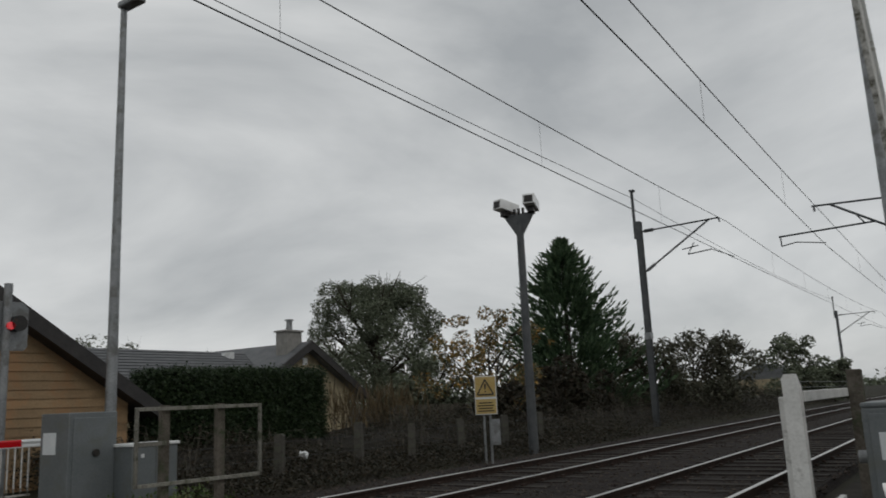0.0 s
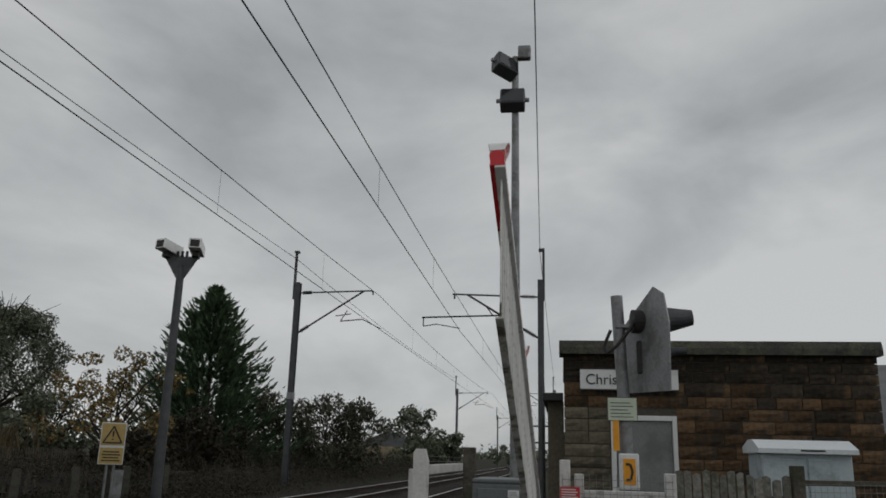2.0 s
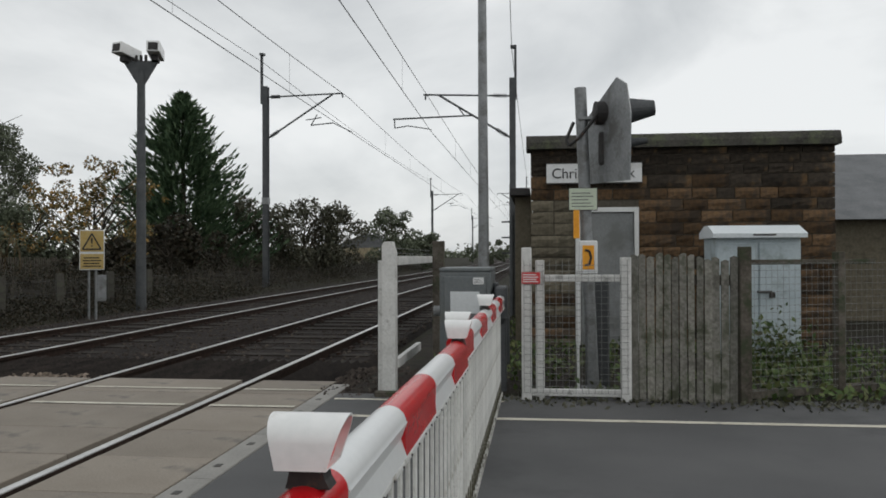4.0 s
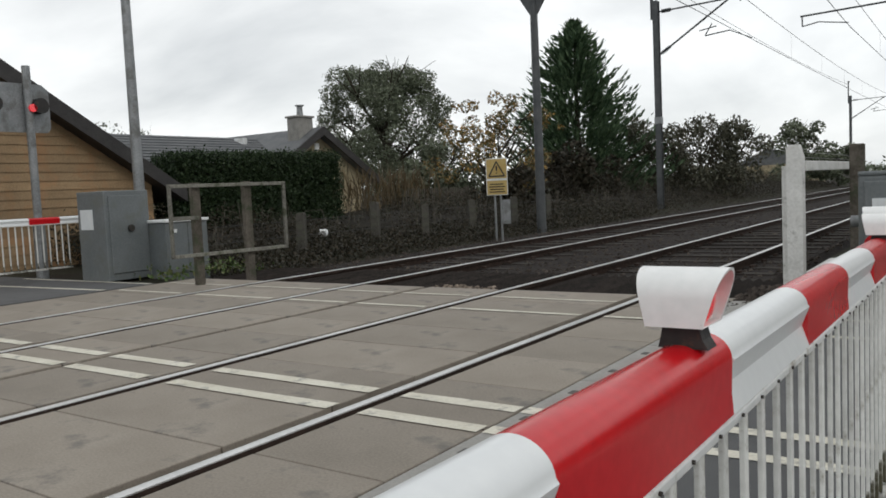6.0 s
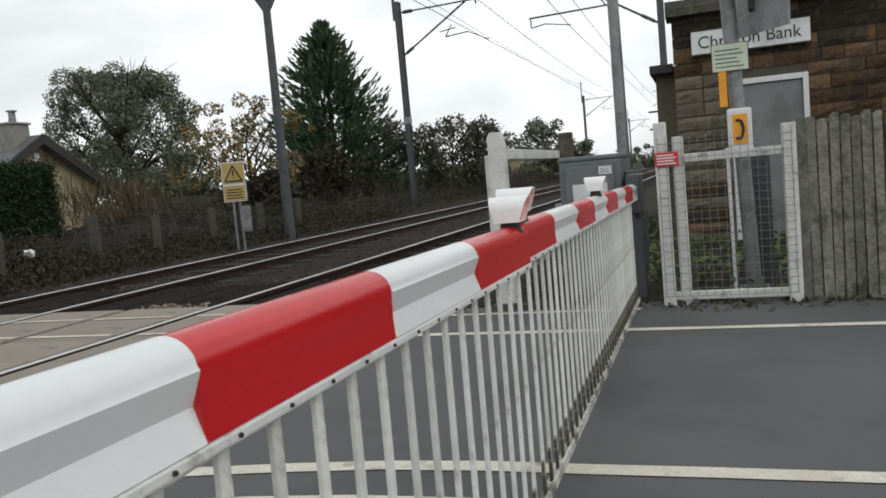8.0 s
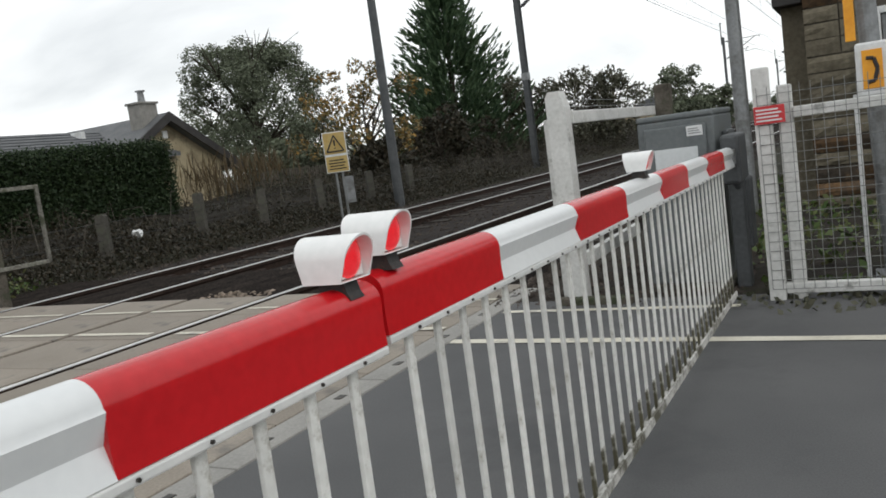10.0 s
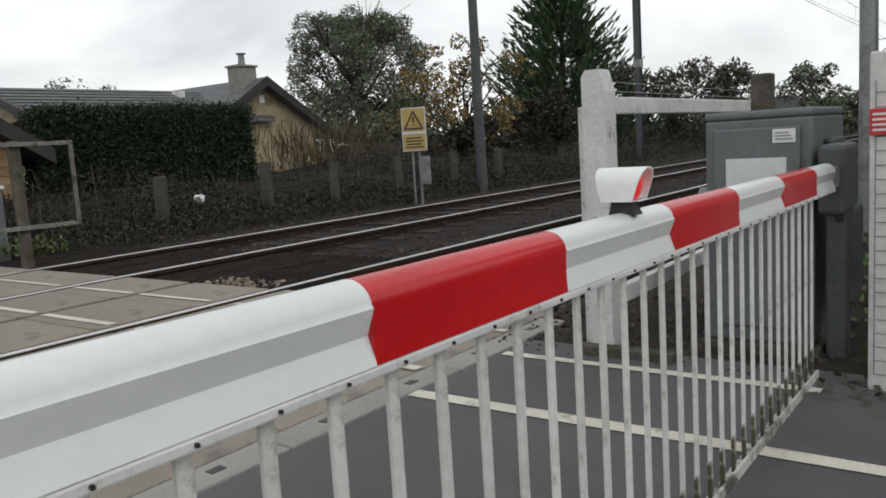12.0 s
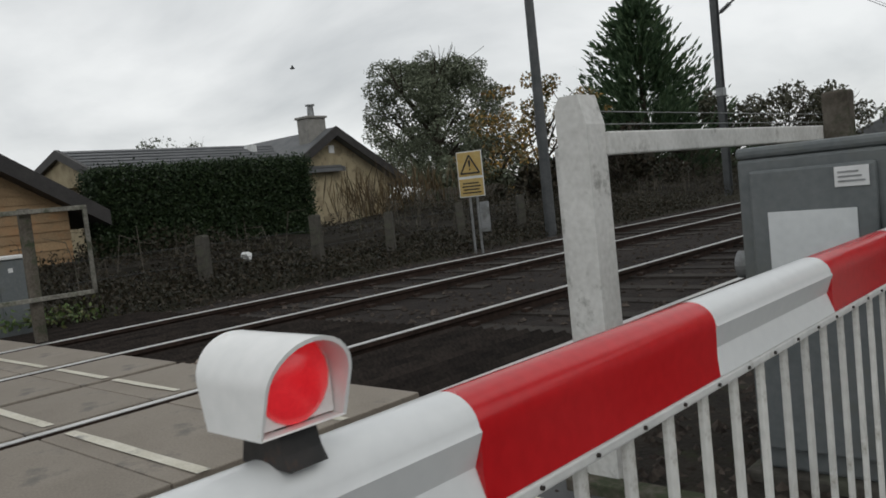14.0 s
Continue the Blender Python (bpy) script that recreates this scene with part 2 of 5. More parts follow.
    bird=surface("dark_feathers", (0.02, 0.02, 0.02), (0.05, 0.045, 0.04), 20, 0.8, bump=0.0),
)
def lamp_glow(m, colour, strength):
    b = m.node_tree.nodes["Principled BSDF"]
    b.inputs["Emission Color"].default_value, b.inputs["Emission Strength"].default_value = (*colour, 1), strength


lamp_glow(M["lens"], (1.0, 0.02, 0.03), 0.3)
LEAF = dict(
    oak=leaf_surface("grey_green_leaves", [(0.065, 0.078, 0.05), (0.12, 0.14, 0.09), (0.17, 0.19, 0.13)]),
    autumn=leaf_surface("turning_leaves", [(0.06, 0.075, 0.035), (0.11, 0.105, 0.05), (0.34, 0.20, 0.05), (0.09, 0.09, 0.045), (0.22, 0.13, 0.05)]),
    conifer=leaf_surface("conifer_sprays", [(0.036, 0.066, 0.036), (0.07, 0.115, 0.06), (0.105, 0.155, 0.08)]),
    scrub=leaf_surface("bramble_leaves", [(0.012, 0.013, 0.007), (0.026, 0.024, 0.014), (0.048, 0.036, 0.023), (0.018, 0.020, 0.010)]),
    hedge=leaf_surface("clipped_hedge_leaves", [(0.012, 0.024, 0.010), (0.022, 0.040, 0.015), (0.034, 0.052, 0.020)]),
    reed=leaf_surface("dry_reeds", [(0.10, 0.07, 0.035), (0.06, 0.045, 0.025), (0.15, 0.11, 0.055)]),
    weed=leaf_surface("verge_weeds", [(0.05, 0.09, 0.025), (0.09, 0.13, 0.04), (0.12, 0.12, 0.05)]),
    bare=leaf_surface("thinning_leaves", [(0.06, 0.062, 0.042), (0.095, 0.09, 0.062), (0.05, 0.057, 0.036)]),
)


# ---- builders ----
def link(name, bm, material, parent=None, label="", smooth=False):
    me = bpy.data.meshes.new(name)
    bm.to_mesh(me)
    bm.free()
    me.materials.append(material)
    if smooth:
        for p in me.polygons:
            p.use_smooth = True
        me.set_sharp_from_angle(angle=radians(28))
    ob = new(name, me)
    if parent is not None:
        ob.parent = parent
    return tagged(ob, label) if label else ob


def part(name, bm, material, parent, label="", smooth=False):
    return link(name, bm, material, parent, label, smooth)


def thing(name, x, y, z, label, category, group="", rz=0):
    ob = new(name)
    ob.matrix_world = pose(x, y, z, 0, 0, rz)
    return tagged(ob, label, category, group)


def box(bm, a, b, bevel=0.0):
    c = [(p + q) / 2 for p, q in zip(a, b)]
    s = [abs(q - p) for p, q in zip(a, b)]
    r = bmesh.ops.create_cube(bm, size=1, matrix=Matrix.Translation(c) @ Matrix.Diagonal((*s, 1)))
    if bevel:
        bmesh.ops.bevel(bm, geom=list({e for v in r["verts"] for e in v.link_edges}), offset=bevel, segments=2, affect="EDGES", profile=0.5)
    return bm


def rod(bm, a, b, r1, r2=None, seg=12):
    a, b = Vector(a), Vector(b)
    d = b - a
    m = Matrix.Translation((a + b) / 2) @ d.to_track_quat("Z", "Y").to_matrix().to_4x4()
    bmesh.ops.create_cone(bm, cap_ends=True, segments=seg, radius1=r1, radius2=r1 if r2 is None else r2, depth=d.length, matrix=m)
    return bm


def path_rod(bm, pts, r, seg=8):
    for a, b in zip(pts, pts[1:]):
        rod(bm, a, b, r, seg=seg)
    return bm


def prism(bm, outline, a, b, axis="y"):
    """A closed outline swept from a to b along an axis."""
    def at(u, v, w):
        return {"y": (u, w, v), "x": (w, u, v), "z": (u, v, w)}[axis]
    lo = [bm.verts.new(at(u, v, a)) for u, v in outline]
    hi = [bm.verts.new(at(u, v, b)) for u, v in outline]
    n = len(outline)
    bm.faces.new(lo)
    bm.faces.new(hi[::-1])
    for k in range(n):
        bm.faces.new((lo[k], hi[k], hi[(k + 1) % n], lo[(k + 1) % n]))
    bmesh.ops.recalc_face_normals(bm, faces=bm.faces)
    return bm


def B():
    return bmesh.new()


def bx(*args):
    return box(B(), *args)


def rd(*args, **k):
    return rod(B(), *args, **k)


RNG = np.random.default_rng(7)


def leaves(name, points, size, material, parent=None, droop=0.0, aspect=0.6, kind="", along=None):
    """Many small leaf blades, one four-cornered blade at each point."""
    p = np.asarray(points, float)
    n = len(p)
    d = RNG.normal(size=(n, 3))
    d[:, 2] -= droop
    if along is not None:
        d = np.asarray(along, float) + 0.28 * d
    d /= np.linalg.norm(d, axis=1)[:, None]
    e = np.cross(d, RNG.normal(size=(n, 3)))
    e /= np.linalg.norm(e, axis=1)[:, None]
    s = size * RNG.uniform(0.6, 1.4, (n, 1))
    v = np.empty((n, 4, 3))
    v[:, 0], v[:, 1], v[:, 2], v[:, 3] = p - d * s / 2, p + e * s * aspect / 2, p + d * s / 2, p - e * s * aspect / 2
    me = bpy.data.meshes.new(name)
    me.from_pydata(v.reshape(-1, 3).tolist(), [], np.arange(4 * n).reshape(n, 4).tolist())
    me.materials.append(material)
    ob = new(name, me)
    ob.parent = parent
    return tagged(ob, kind=kind) if kind else ob


def ball_points(n, centres, shell=0.55):
    """Points in a set of uneven balls, thicker towards their skins."""
    c = np.asarray(centres, float)
    w = c[:, 3] ** 2
    k = RNG.choice(len(c), n, p=w / w.sum())
    d = RNG.normal(size=(n, 3))
    d /= np.linalg.norm(d, axis=1)[:, None]
    r = RNG.uniform(shell ** 3, 1, n) ** (1 / 3) * RNG.uniform(0.8, 1.12, n)
    return c[k, :3] + d * (r * c[k, 3])[:, None] * (1, 1, 0.85)


# ---- ground, road and deck ----
def ground_height(x, y):
    if -6.5 < x < 0.9 and (y > 7.25 or y < -1.2):
        return -0.2
    if -7.5 < x <= -6.5 and (y > 7.25 or y < -1.2):
        return -0.2 + 0.15 * (-6.5 - x)
    if 0.9 <= x < 1.2 and (y > 8 or y < -1.5):
        return -0.1
    return -0.035


def ground():
    xs = sorted({-2500, -600, -200, -90, -50, -30, -20, -15, -12, -9, -7.5, -6.5, -6.45, 0.85, 0.9, 1.2, 2, 3, 5, 9, 15, 30, 80, 300, 2500, *np.arange(-6, 0.8, 0.8).round(2).tolist()})
    ys = sorted({-2500, -400, -100, -40, -15, -6, -1.5, -1.2, 0, 3, 6, 7.2, 7.25, 7.3, 8.0, 8.05, 25, 40, 60, 100, 200, 500, 2500, *np.arange(9, 24, 1.5).tolist()})
    bm = B()
    g = [[bm.verts.new((x, y, ground_height(x, y))) for y in ys] for x in xs]
    for i in range(len(xs) - 1):
        for j in range(len(ys) - 1):
            bm.faces.new((g[i][j], g[i + 1][j], g[i + 1][j + 1], g[i][j + 1]))
    tagged(link("ground", bm, M["ground"]), "rough grass and soil ground reaching to the horizon", "ground", kind="structure")


def ballast():
    for name, a, b in (("ballast_bed", 7.25, 320), ("ballast_bed", -200, -1.25)):
        bm = B()
        prism(bm, [(-6.9, -0.4), (0.85, -0.4), (0.55, -0.112), (-6.4, -0.112)], a, b)
        tagged(link(name, bm, M["ballast"]), "dark brown stone ballast under the rails", "ballast", kind="structure")


def loose_stones():
    n = 5200
    x = RNG.uniform(-6.6, 0.75, n)
    y = 7.3 + RNG.exponential(9, n)
    x[:1400], y[:1400] = RNG.uniform(0.75, 2.3, 1400), RNG.uniform(6.45, 8.2, 1400)
    keep = np.ones(n, bool)
    for r in (0, -1.505, -3.475, -4.98):
        keep &= abs(x - r) > 0.09
    keep &= ~((y < 9.0) & (x < 0.55)) | (RNG.random(n) < 0.05)
    x, y = x[keep], y[keep]
    n = len(x)
    base = np.array([(0, 0, 1), (1, 0.1, 0.1), (0.1, 1, 0), (-1, -0.1, 0.1), (-0.1, -1, 0.05), (0.1, 0.1, -0.8)])
    tri = np.array([(0, 1, 2), (0, 2, 3), (0, 3, 4), (0, 4, 1), (5, 2, 1), (5, 3, 2), (5, 4, 3), (5, 1, 4)])
    s = RNG.uniform(0.018, 0.042, (n, 1, 1)) * RNG.uniform(0.6, 1.3, (n, 6, 1))
    a = RNG.uniform(0, 6.28, n)
    v = base[None] * s
    v = np.stack((v[..., 0] * np.cos(a)[:, None] - v[..., 1] * np.sin(a)[:, None], v[..., 0] * np.sin(a)[:, None] + v[..., 1] * np.cos(a)[:, None], v[..., 2] * 0.8), -1)
    z = np.where(x > 0.7, -0.02, -0.108)
    v += np.stack((x, y, z), -1)[:, None]
    me = bpy.data.meshes.new("ballast_stones")
    me.from_pydata(v.reshape(-1, 3).tolist(), [], (tri[None] + 6 * np.arange(n)[:, None, None]).reshape(-1, 3).tolist())
    me.materials.append(M["stones"])
    tagged(new("ballast_stones", me), "loose grey-brown ballast stones between the rails", "stones", kind="stuff")


def road():
    for a, b in ((0.955, 70), (-70, -6.48)):
        bm = bx((a, -0.6, -0.12), (b, 6.62, 0.0), 0.0)
        tagged(link("road", bm, M["asphalt"]), "worn dark grey asphalt road leading to the crossing", "road", kind="structure")
    def line(x0, x1, y, w=0.085, z=0.004, name="road_marking"):
        bm = B()
        n = max(2, int(abs(x1 - x0) / 0.35))
        top = []
        for k in range(n + 1):
            x = x0 + (x1 - x0) * k / n
            e = RNG.normal(0, 0.0025, 2)
            top.append((bm.verts.new((x, y(x) - w / 2 + e[0], z)), bm.verts.new((x, y(x) + w / 2 + e[1], z))))
        for p, q in zip(top, top[1:]):
            bm.faces.new((p[0], q[0], q[1], p[1]))
        tagged(link(name, bm, M["paint"]), "worn white painted line on the road", "road marking", kind="structure")
    for c in (3.54, 3.24):
        line(0.955, 30, lambda x, c=c: c - 0.14 * max(0, (1.9 - x) / 0.95) ** 1.5)
        line(-30, -6.48, lambda x, c=c: c - 0.17)
    line(0.955, 30, lambda x: 5.70, 0.075)
    line(0.98, 2.33, lambda x: 6.35, 0.06)
    line(-30, -6.48, lambda x: 5.9 + 0.06 * (x + 6.48), 0.075)
    line(-9.5, -6.48, lambda x: 6.55 + 0.02 * (x + 6.48), 0.06)
    line(0.955, 30, lambda x: 1.05, 0.075)
    # lines across the deck, broken at each rail
    for x0, x1 in ((0.1, 0.77), (-1.36, -0.1), (-2.44, -1.62), (-3.36, -2.56), (-4.84, -3.6), (-6.3, -5.1)):
        for c, w in ((3.41, 0.1), (3.08, 0.1), (5.98, 0.06), (6.72, 0.05)):
            line(x0, x1, lambda x, c=c: c, w, 0.005)
    for x0, x1 in ((0.80, 0.94),):
        for c in (3.41, 3.08):
            line(x0, x1, lambda x, c=c: c, 0.1, 0.008)


DECK_BANDS = [(0.085, 0.775), (-1.41, -0.11), (-2.46, -1.59), (-3.39, -2.54), (-4.885, -3.585), (-6.40, -5.065)]


def deck():
    root = tagged(link("crossing_deck", bx((-6.46, -1.1, -0.2), (0.95, 7.22, -0.115)), M["rubber"]), "grey-brown panelled level crossing deck between the rails", "crossing deck", kind="structure")
    meshes = {}
    for a, b in DECK_BANDS:
        y, k = -1.05, 0
        while y < 7.1:
            w = 0.69
            key = round(b - a, 3)
            if key not in meshes:
                bm = box(B(), (0, 0.004, -0.12), (b - a, w - 0.004, 0.0), 0.006)
                meshes[key] = bm
                me = bpy.data.meshes.new("deck_panel")
                bm.to_mesh(me)
                bm.free()
                me.materials.append(M["deck"])
                meshes[key] = me
            ob = new("panel", meshes[key])
            ob.parent = root
            ob.matrix_basis = pose(a, y, random.uniform(-0.002, 0.001))
            y += w
    bm = bx((0, 0.004, -0.09), (0.155, 0.996, 0.004), 0.008)
    me = bpy.data.meshes.new("edging")
    bm.to_mesh(me)
    bm.free()
    me.materials.append(M["edging"])
    slot = bpy.data.meshes.new("lifting_slot")
    bm = bx((-0.02, -0.03, 0), (0.02, 0.03, 0.007), 0.004)
    bm.to_mesh(slot)
    bm.free()
    slot.materials.append(M["bolt"])
    for k in range(8):
        ob = new("edging_block", me)
        ob.parent = root
        ob.matrix_basis = pose(0.79, -0.95 + k, 0)
        for u in (0.25, 0.75):
            s = new("lifting_slot", slot)
            s.parent = ob
            s.matrix_basis = pose(0.075, u, 0)


def rails():
    prof = [(-0.07, -0.15), (0.07, -0.15), (0.07, -0.138), (0.012, -0.115), (0.012, -0.045), (0.036, -0.034), (0.036, -0.003), (-0.036, -0.003), (-0.036, -0.034), (-0.012, -0.045), (-0.012, -0.115), (-0.07, -0.138)]
    head = [(-0.029, -0.005), (0.029, -0.005), (0.028, 0.002), (0.014, 0.005), (-0.014, 0.005), (-0.028, 0.002)]
    for x in (0, -1.505, -3.475, -4.98):
        r = thing("rail", x, 0, 0, "rusty steel railway rail with a polished running surface", "rail", "four running rails")
        tagged(r, kind="structure")
        part("rail_body", prism(B(), prof, -150, 320), M["rail_side"], r)
        part("rail_head", prism(B(), head, -150, 320), M["rail_top"], r, "polished rail head")


def sleepers():
    bm = B()
    prism(bm, [(-0.125, -0.24), (0.125, -0.24), (0.10, -0.095), (-0.10, -0.095)], -1.25, 1.25, "x")
    me = bpy.data.meshes.new("sleeper")
    bm.to_mesh(me)
    bm.free()
    me.materials.append(M["sleeper"])
    clip = bpy.data.meshes.new("rail_clip")
    bm = bx((-0.03, -0.05, 0), (0.03, 0.05, 0.035), 0.008)
    bm.to_mesh(clip)
    bm.free()
    clip.materials.append(M["rail_side"])
    for c in (-0.7525, -4.2275):
        root = thing("sleeper_row", c, 0, 0, "row of weathered concrete sleepers half sunk in ballast", "sleepers")
        tagged(root, kind="structure")
        for k in range(78):
            s = new("sleeper", me)
            s.parent = root
            s.matrix_basis = pose(random.uniform(-0.02, 0.02), 9.2 + 0.69 * k, random.uniform(-0.008, 0.008), 0, 0, random.uniform(-0.6, 0.6))
            if k < 12:
                for x in (-0.86, -0.64, 0.64, 0.86):
                    q = new("rail_clip", clip)
                    q.parent = s
                    q.matrix_basis = pose(x, 0, -0.098)


def trespass_guards():
    for a, b in [(0.1, 1.15), (-1.40, -0.11), (-3.36, -1.6), (-4.87, -3.59), (-6.5, -5.09)]:
        root = thing("trespass_guard", a, 7.24, 0, "black ribbed timber anti-trespass panel beside the deck", "trespass guard", "trespass guards")
        part("base_board", bx((0, 0, -0.16), (b - a, 1.75, -0.10)), M["guard"], root)
        n = max(2, int((b - a) / 0.1))
        for k in range(n):
            x = (b - a) * (k + 0.5) / n
            part("rib", prism(B(), [(x - 0.045, -0.1), (x + 0.045, -0.1), (x, -0.035)], 0.02, 1.73), M["guard"], root)


# ---- barrier booms ----
BOOM = [(-0.034, -0.096), (-0.023, -0.063), (-0.036, -0.031)] + [(-0.002 + 0.034 * math.cos(radians(a)), -0.030 + 0.030 * math.sin(radians(a))) for a in range(175, 4, -10)] + [(0.0345, -0.031), (0.0225, -0.063), (0.034, -0.096)]


BOOM_SLEEVE = [(-0.034, -0.096), (-0.031, -0.063), (-0.036, -0.031)] + BOOM[3:-3] + [(0.032, -0.034), (0.0315, -0.052), (0.031, -0.07), (0.033, -0.096)]


def hood_lamp(parent, y0, z0, k0=0.62):
    """A red lamp in a white hood on a dark rubber foot; the lens looks along +x."""
    y, z = 0.0, 0.0
    foot = B()
    prism(foot, [(-0.04, 0.0), (0.05, 0.0), (0.04, 0.016), (0.032, 0.045), (-0.03, 0.045), (-0.036, 0.014)], y - 0.026, y + 0.026)
    f = part("lamp_foot", foot, M["black"], parent, "black rusty lamp foot")
    f.matrix_basis = pose(0, y0, z0 - 0.004) @ Matrix.Diagonal((k0, k0, k0, 1))
    bm = B()
    # shell of the hood: an arch section that leans out at the top, front and back
    arch = []
    for k in range(15):
        a = math.pi * k / 14
        arch.append((0.058 * math.cos(a), 0.052 + 0.05 * math.sin(a)))
    arch = [(0.058, 0.0)] + arch + [(-0.058, 0.0)]
    def ring(scale, back, front_top, front_low):
        fr, bk = [], []
        for u, v in arch:
            h = v / 0.102
            fr.append(bm.verts.new((front_low + (front_top - front_low) * h, y + u * scale, z + 0.042 + v * scale + (1 - scale) * 0.03)))
            bk.append(bm.verts.new((back - 0.022 * h, y + u * scale, z + 0.042 + v * scale + (1 - scale) * 0.03)))
        return fr, bk
    f0, b0 = ring(1.0, -0.052, 0.084, 0.050)
    f1, b1 = ring(0.93, -0.046, 0.083, 0.049)
    n = len(arch)
    for k in range(n - 1):
        bm.faces.new((f0[k], f0[k + 1], b0[k + 1], b0[k]))
        bm.faces.new((f1[k + 1], f1[k], b1[k], b1[k + 1]))
        bm.faces.new((f0[k + 1], f0[k], f1[k], f1[k + 1]))
    bm.faces.new((f0[0], b0[0], b0[-1], f0[-1]))
    bm.faces.new(b0)
    bm.faces.new((f0[-1], f1[-1], f1[0], f0[0]))
    bm.faces.new((f1[0], f1[-1], b1[-1], b1[0]))
    bmesh.ops.recalc_face_normals(bm, faces=bm.faces)
    h = part("lamp_hood", bm, M["hood"], parent, "white weathered lamp hood", True)
    h.matrix_basis = pose(0, y0, z0 - 0.004) @ Matrix.Diagonal((k0, k0, k0, 1))
    face = B()
    prism(face, [(0.052 * u / 0.058, v * 0.93) for u, v in arch], 0.030, 0.036, "x")
    for v in face.verts:
        v.co += Vector((0.0, y, z + 0.047))
    part("lamp_face", face, M["hood"], h)
    lens = B()
    bmesh.ops.create_uvsphere(lens, u_segments=24, v_segments=10, radius=0.049, matrix=Matrix.Translation((0.036, y, z + 0.094)) @ Matrix.Diagonal((0.35, 1, 1, 1)))
    part("lens", lens, M["lens"], h, "red ribbed lamp lens", smooth=True)


BAR_DROP, BAR_TOP = 0.645, -0.118


def boom(name, edges, first, far_end, label, lamps, bar_from, bar_to, group="barrier booms", way=-1):
    """A striped boom along its own y, forwards or backwards by way; edges are distances from the pivot, top of the boom at z = 0.05."""
    root = tagged(new(name), label, "barrier boom", group)
    colours = ("red", "white")
    k = first
    for a, b in zip(edges, edges[1:]):
        part("red_band" if k == 0 else "white_band", prism(B(), [(u, v + 0.05) for u, v in (BOOM_SLEEVE if k == 0 else BOOM)], *sorted((way * a, way * b))), M[colours[k]], root, ("red" if k == 0 else "white") + " reflective band", True)
        k = 1 - k
    part("flange", bx((-0.012, way * edges[-1], -0.060), (0.035, way * edges[0], -0.047), 0.003), M["flange"], root, "white alloy flange")
    bolt = bpy.data.meshes.new("bolt")
    bm = rd((0.0, 0, 0), (0.003, 0, 0), 0.0025, seg=8)
    bm.to_mesh(bolt)
    bm.free()
    bolt.materials.append(M["bolt"])
    bar = bpy.data.meshes.new("skirt_bar")
    bm = bx((-0.004, -0.0095, -BAR_DROP + 0.10), (0.004, 0.0095, 0.0), 0.002)
    upper = len(bm.faces)
    box(bm, (-0.0042, -0.0098, -BAR_DROP), (0.0042, 0.0098, -BAR_DROP + 0.0995), 0.001)
    bm.faces.ensure_lookup_table()
    for f in bm.faces[upper:]:
        f.material_index = 1
    bm.to_mesh(bar)
    bm.free()
    bar.materials.append(M["bar"])
    bar.materials.append(M["bar_foot"])
    bars = []
    d = bar_from
    while d < bar_to:
        q = new("bolt", bolt)
        q.parent = root
        q.matrix_basis = pose(0.035, way * d, -0.0535)
        s = new("skirt_bar", bar)
        s.parent = root
        s.matrix_basis = pose(0.012, way * d, -0.055)
        bars.append((s, way * d))
        d += 0.097
    rail = part("skirt_rail", prism(B(), [(-0.004, -0.014), (0.03, -0.014), (0.03, 0.014), (0.022, 0.014), (0.022, -0.004), (-0.004, -0.004)], *sorted((way * bar_to, way * (bar_from - 0.03)))), M["skirt_rail"], root, "grimy white bottom rail of the skirt")
    rail.matrix_basis = pose(0, 0, -0.055 - BAR_DROP)
    for y in lamps:
        hood_lamp(root, way * y, 0.038 if way > 0 and y > 3 else 0.05)
    part("boom_root", bx((-0.03, way * edges[0], -0.05), (0.03, -way * 0.06, 0.035), 0.008), M["galv"], root, "grey galvanised boom root")
    return root, bars, rail


PIVOT_Y = 6.95


def machine(name, x, y, label, face=1):
    """A grey barrier machine cabinet; its door faces -y for face 1 and +y for face -1."""
    r = thing(name, x, y, 0, label, "barrier machine", "barrier machines", 0 if face == 1 else 180)
    part("body", bx((-0.22, -0.33, 0.03), (0.22, 0.35, 1.0), 0.012), M["grey"], r)
    part("lid", bx((-0.222, -0.334, 1.0), (0.222, 0.352, 1.035), 0.012), M["grey"], r, "flush grey lid")
    part("plinth", bx((-0.25, -0.37, -0.1), (0.25, 0.39, 0.03), 0.01), M["concrete"], r, "concrete plinth")
    d = part("door", bx((-0.178, -0.352, 0.1), (0.175, -0.332, 0.962), 0.008), M["grey"], r, "raised grey door")
    part("notice", bx((-0.125, -0.357, 0.65), (0.122, -0.353, 0.835), 0.001), M["paper"], d, "blank white notice panel")
    pl = part("plate", bx((0.068, -0.357, 0.895), (0.158, -0.353, 0.952), 0.001), M["sign"], d, "small printed plate")
    for k in range(3):
        part("text_bar", bx((0.078, -0.359, 0.908 + 0.013 * k), (0.148 - 0.008 * k, -0.3575, 0.913 + 0.013 * k)), M["galv"], pl)
    part("knob", rd((-0.22, -0.2, 0.66), (-0.285, -0.2, 0.66), 0.045, seg=20), M["galv"], r, "round grey side cap")
    part("shaft_cover", bx((0.22, -0.12, 0.62), (0.262, 0.16, 0.90), 0.015), M["grey_dark"], r, "dark shaft housing")
    return r


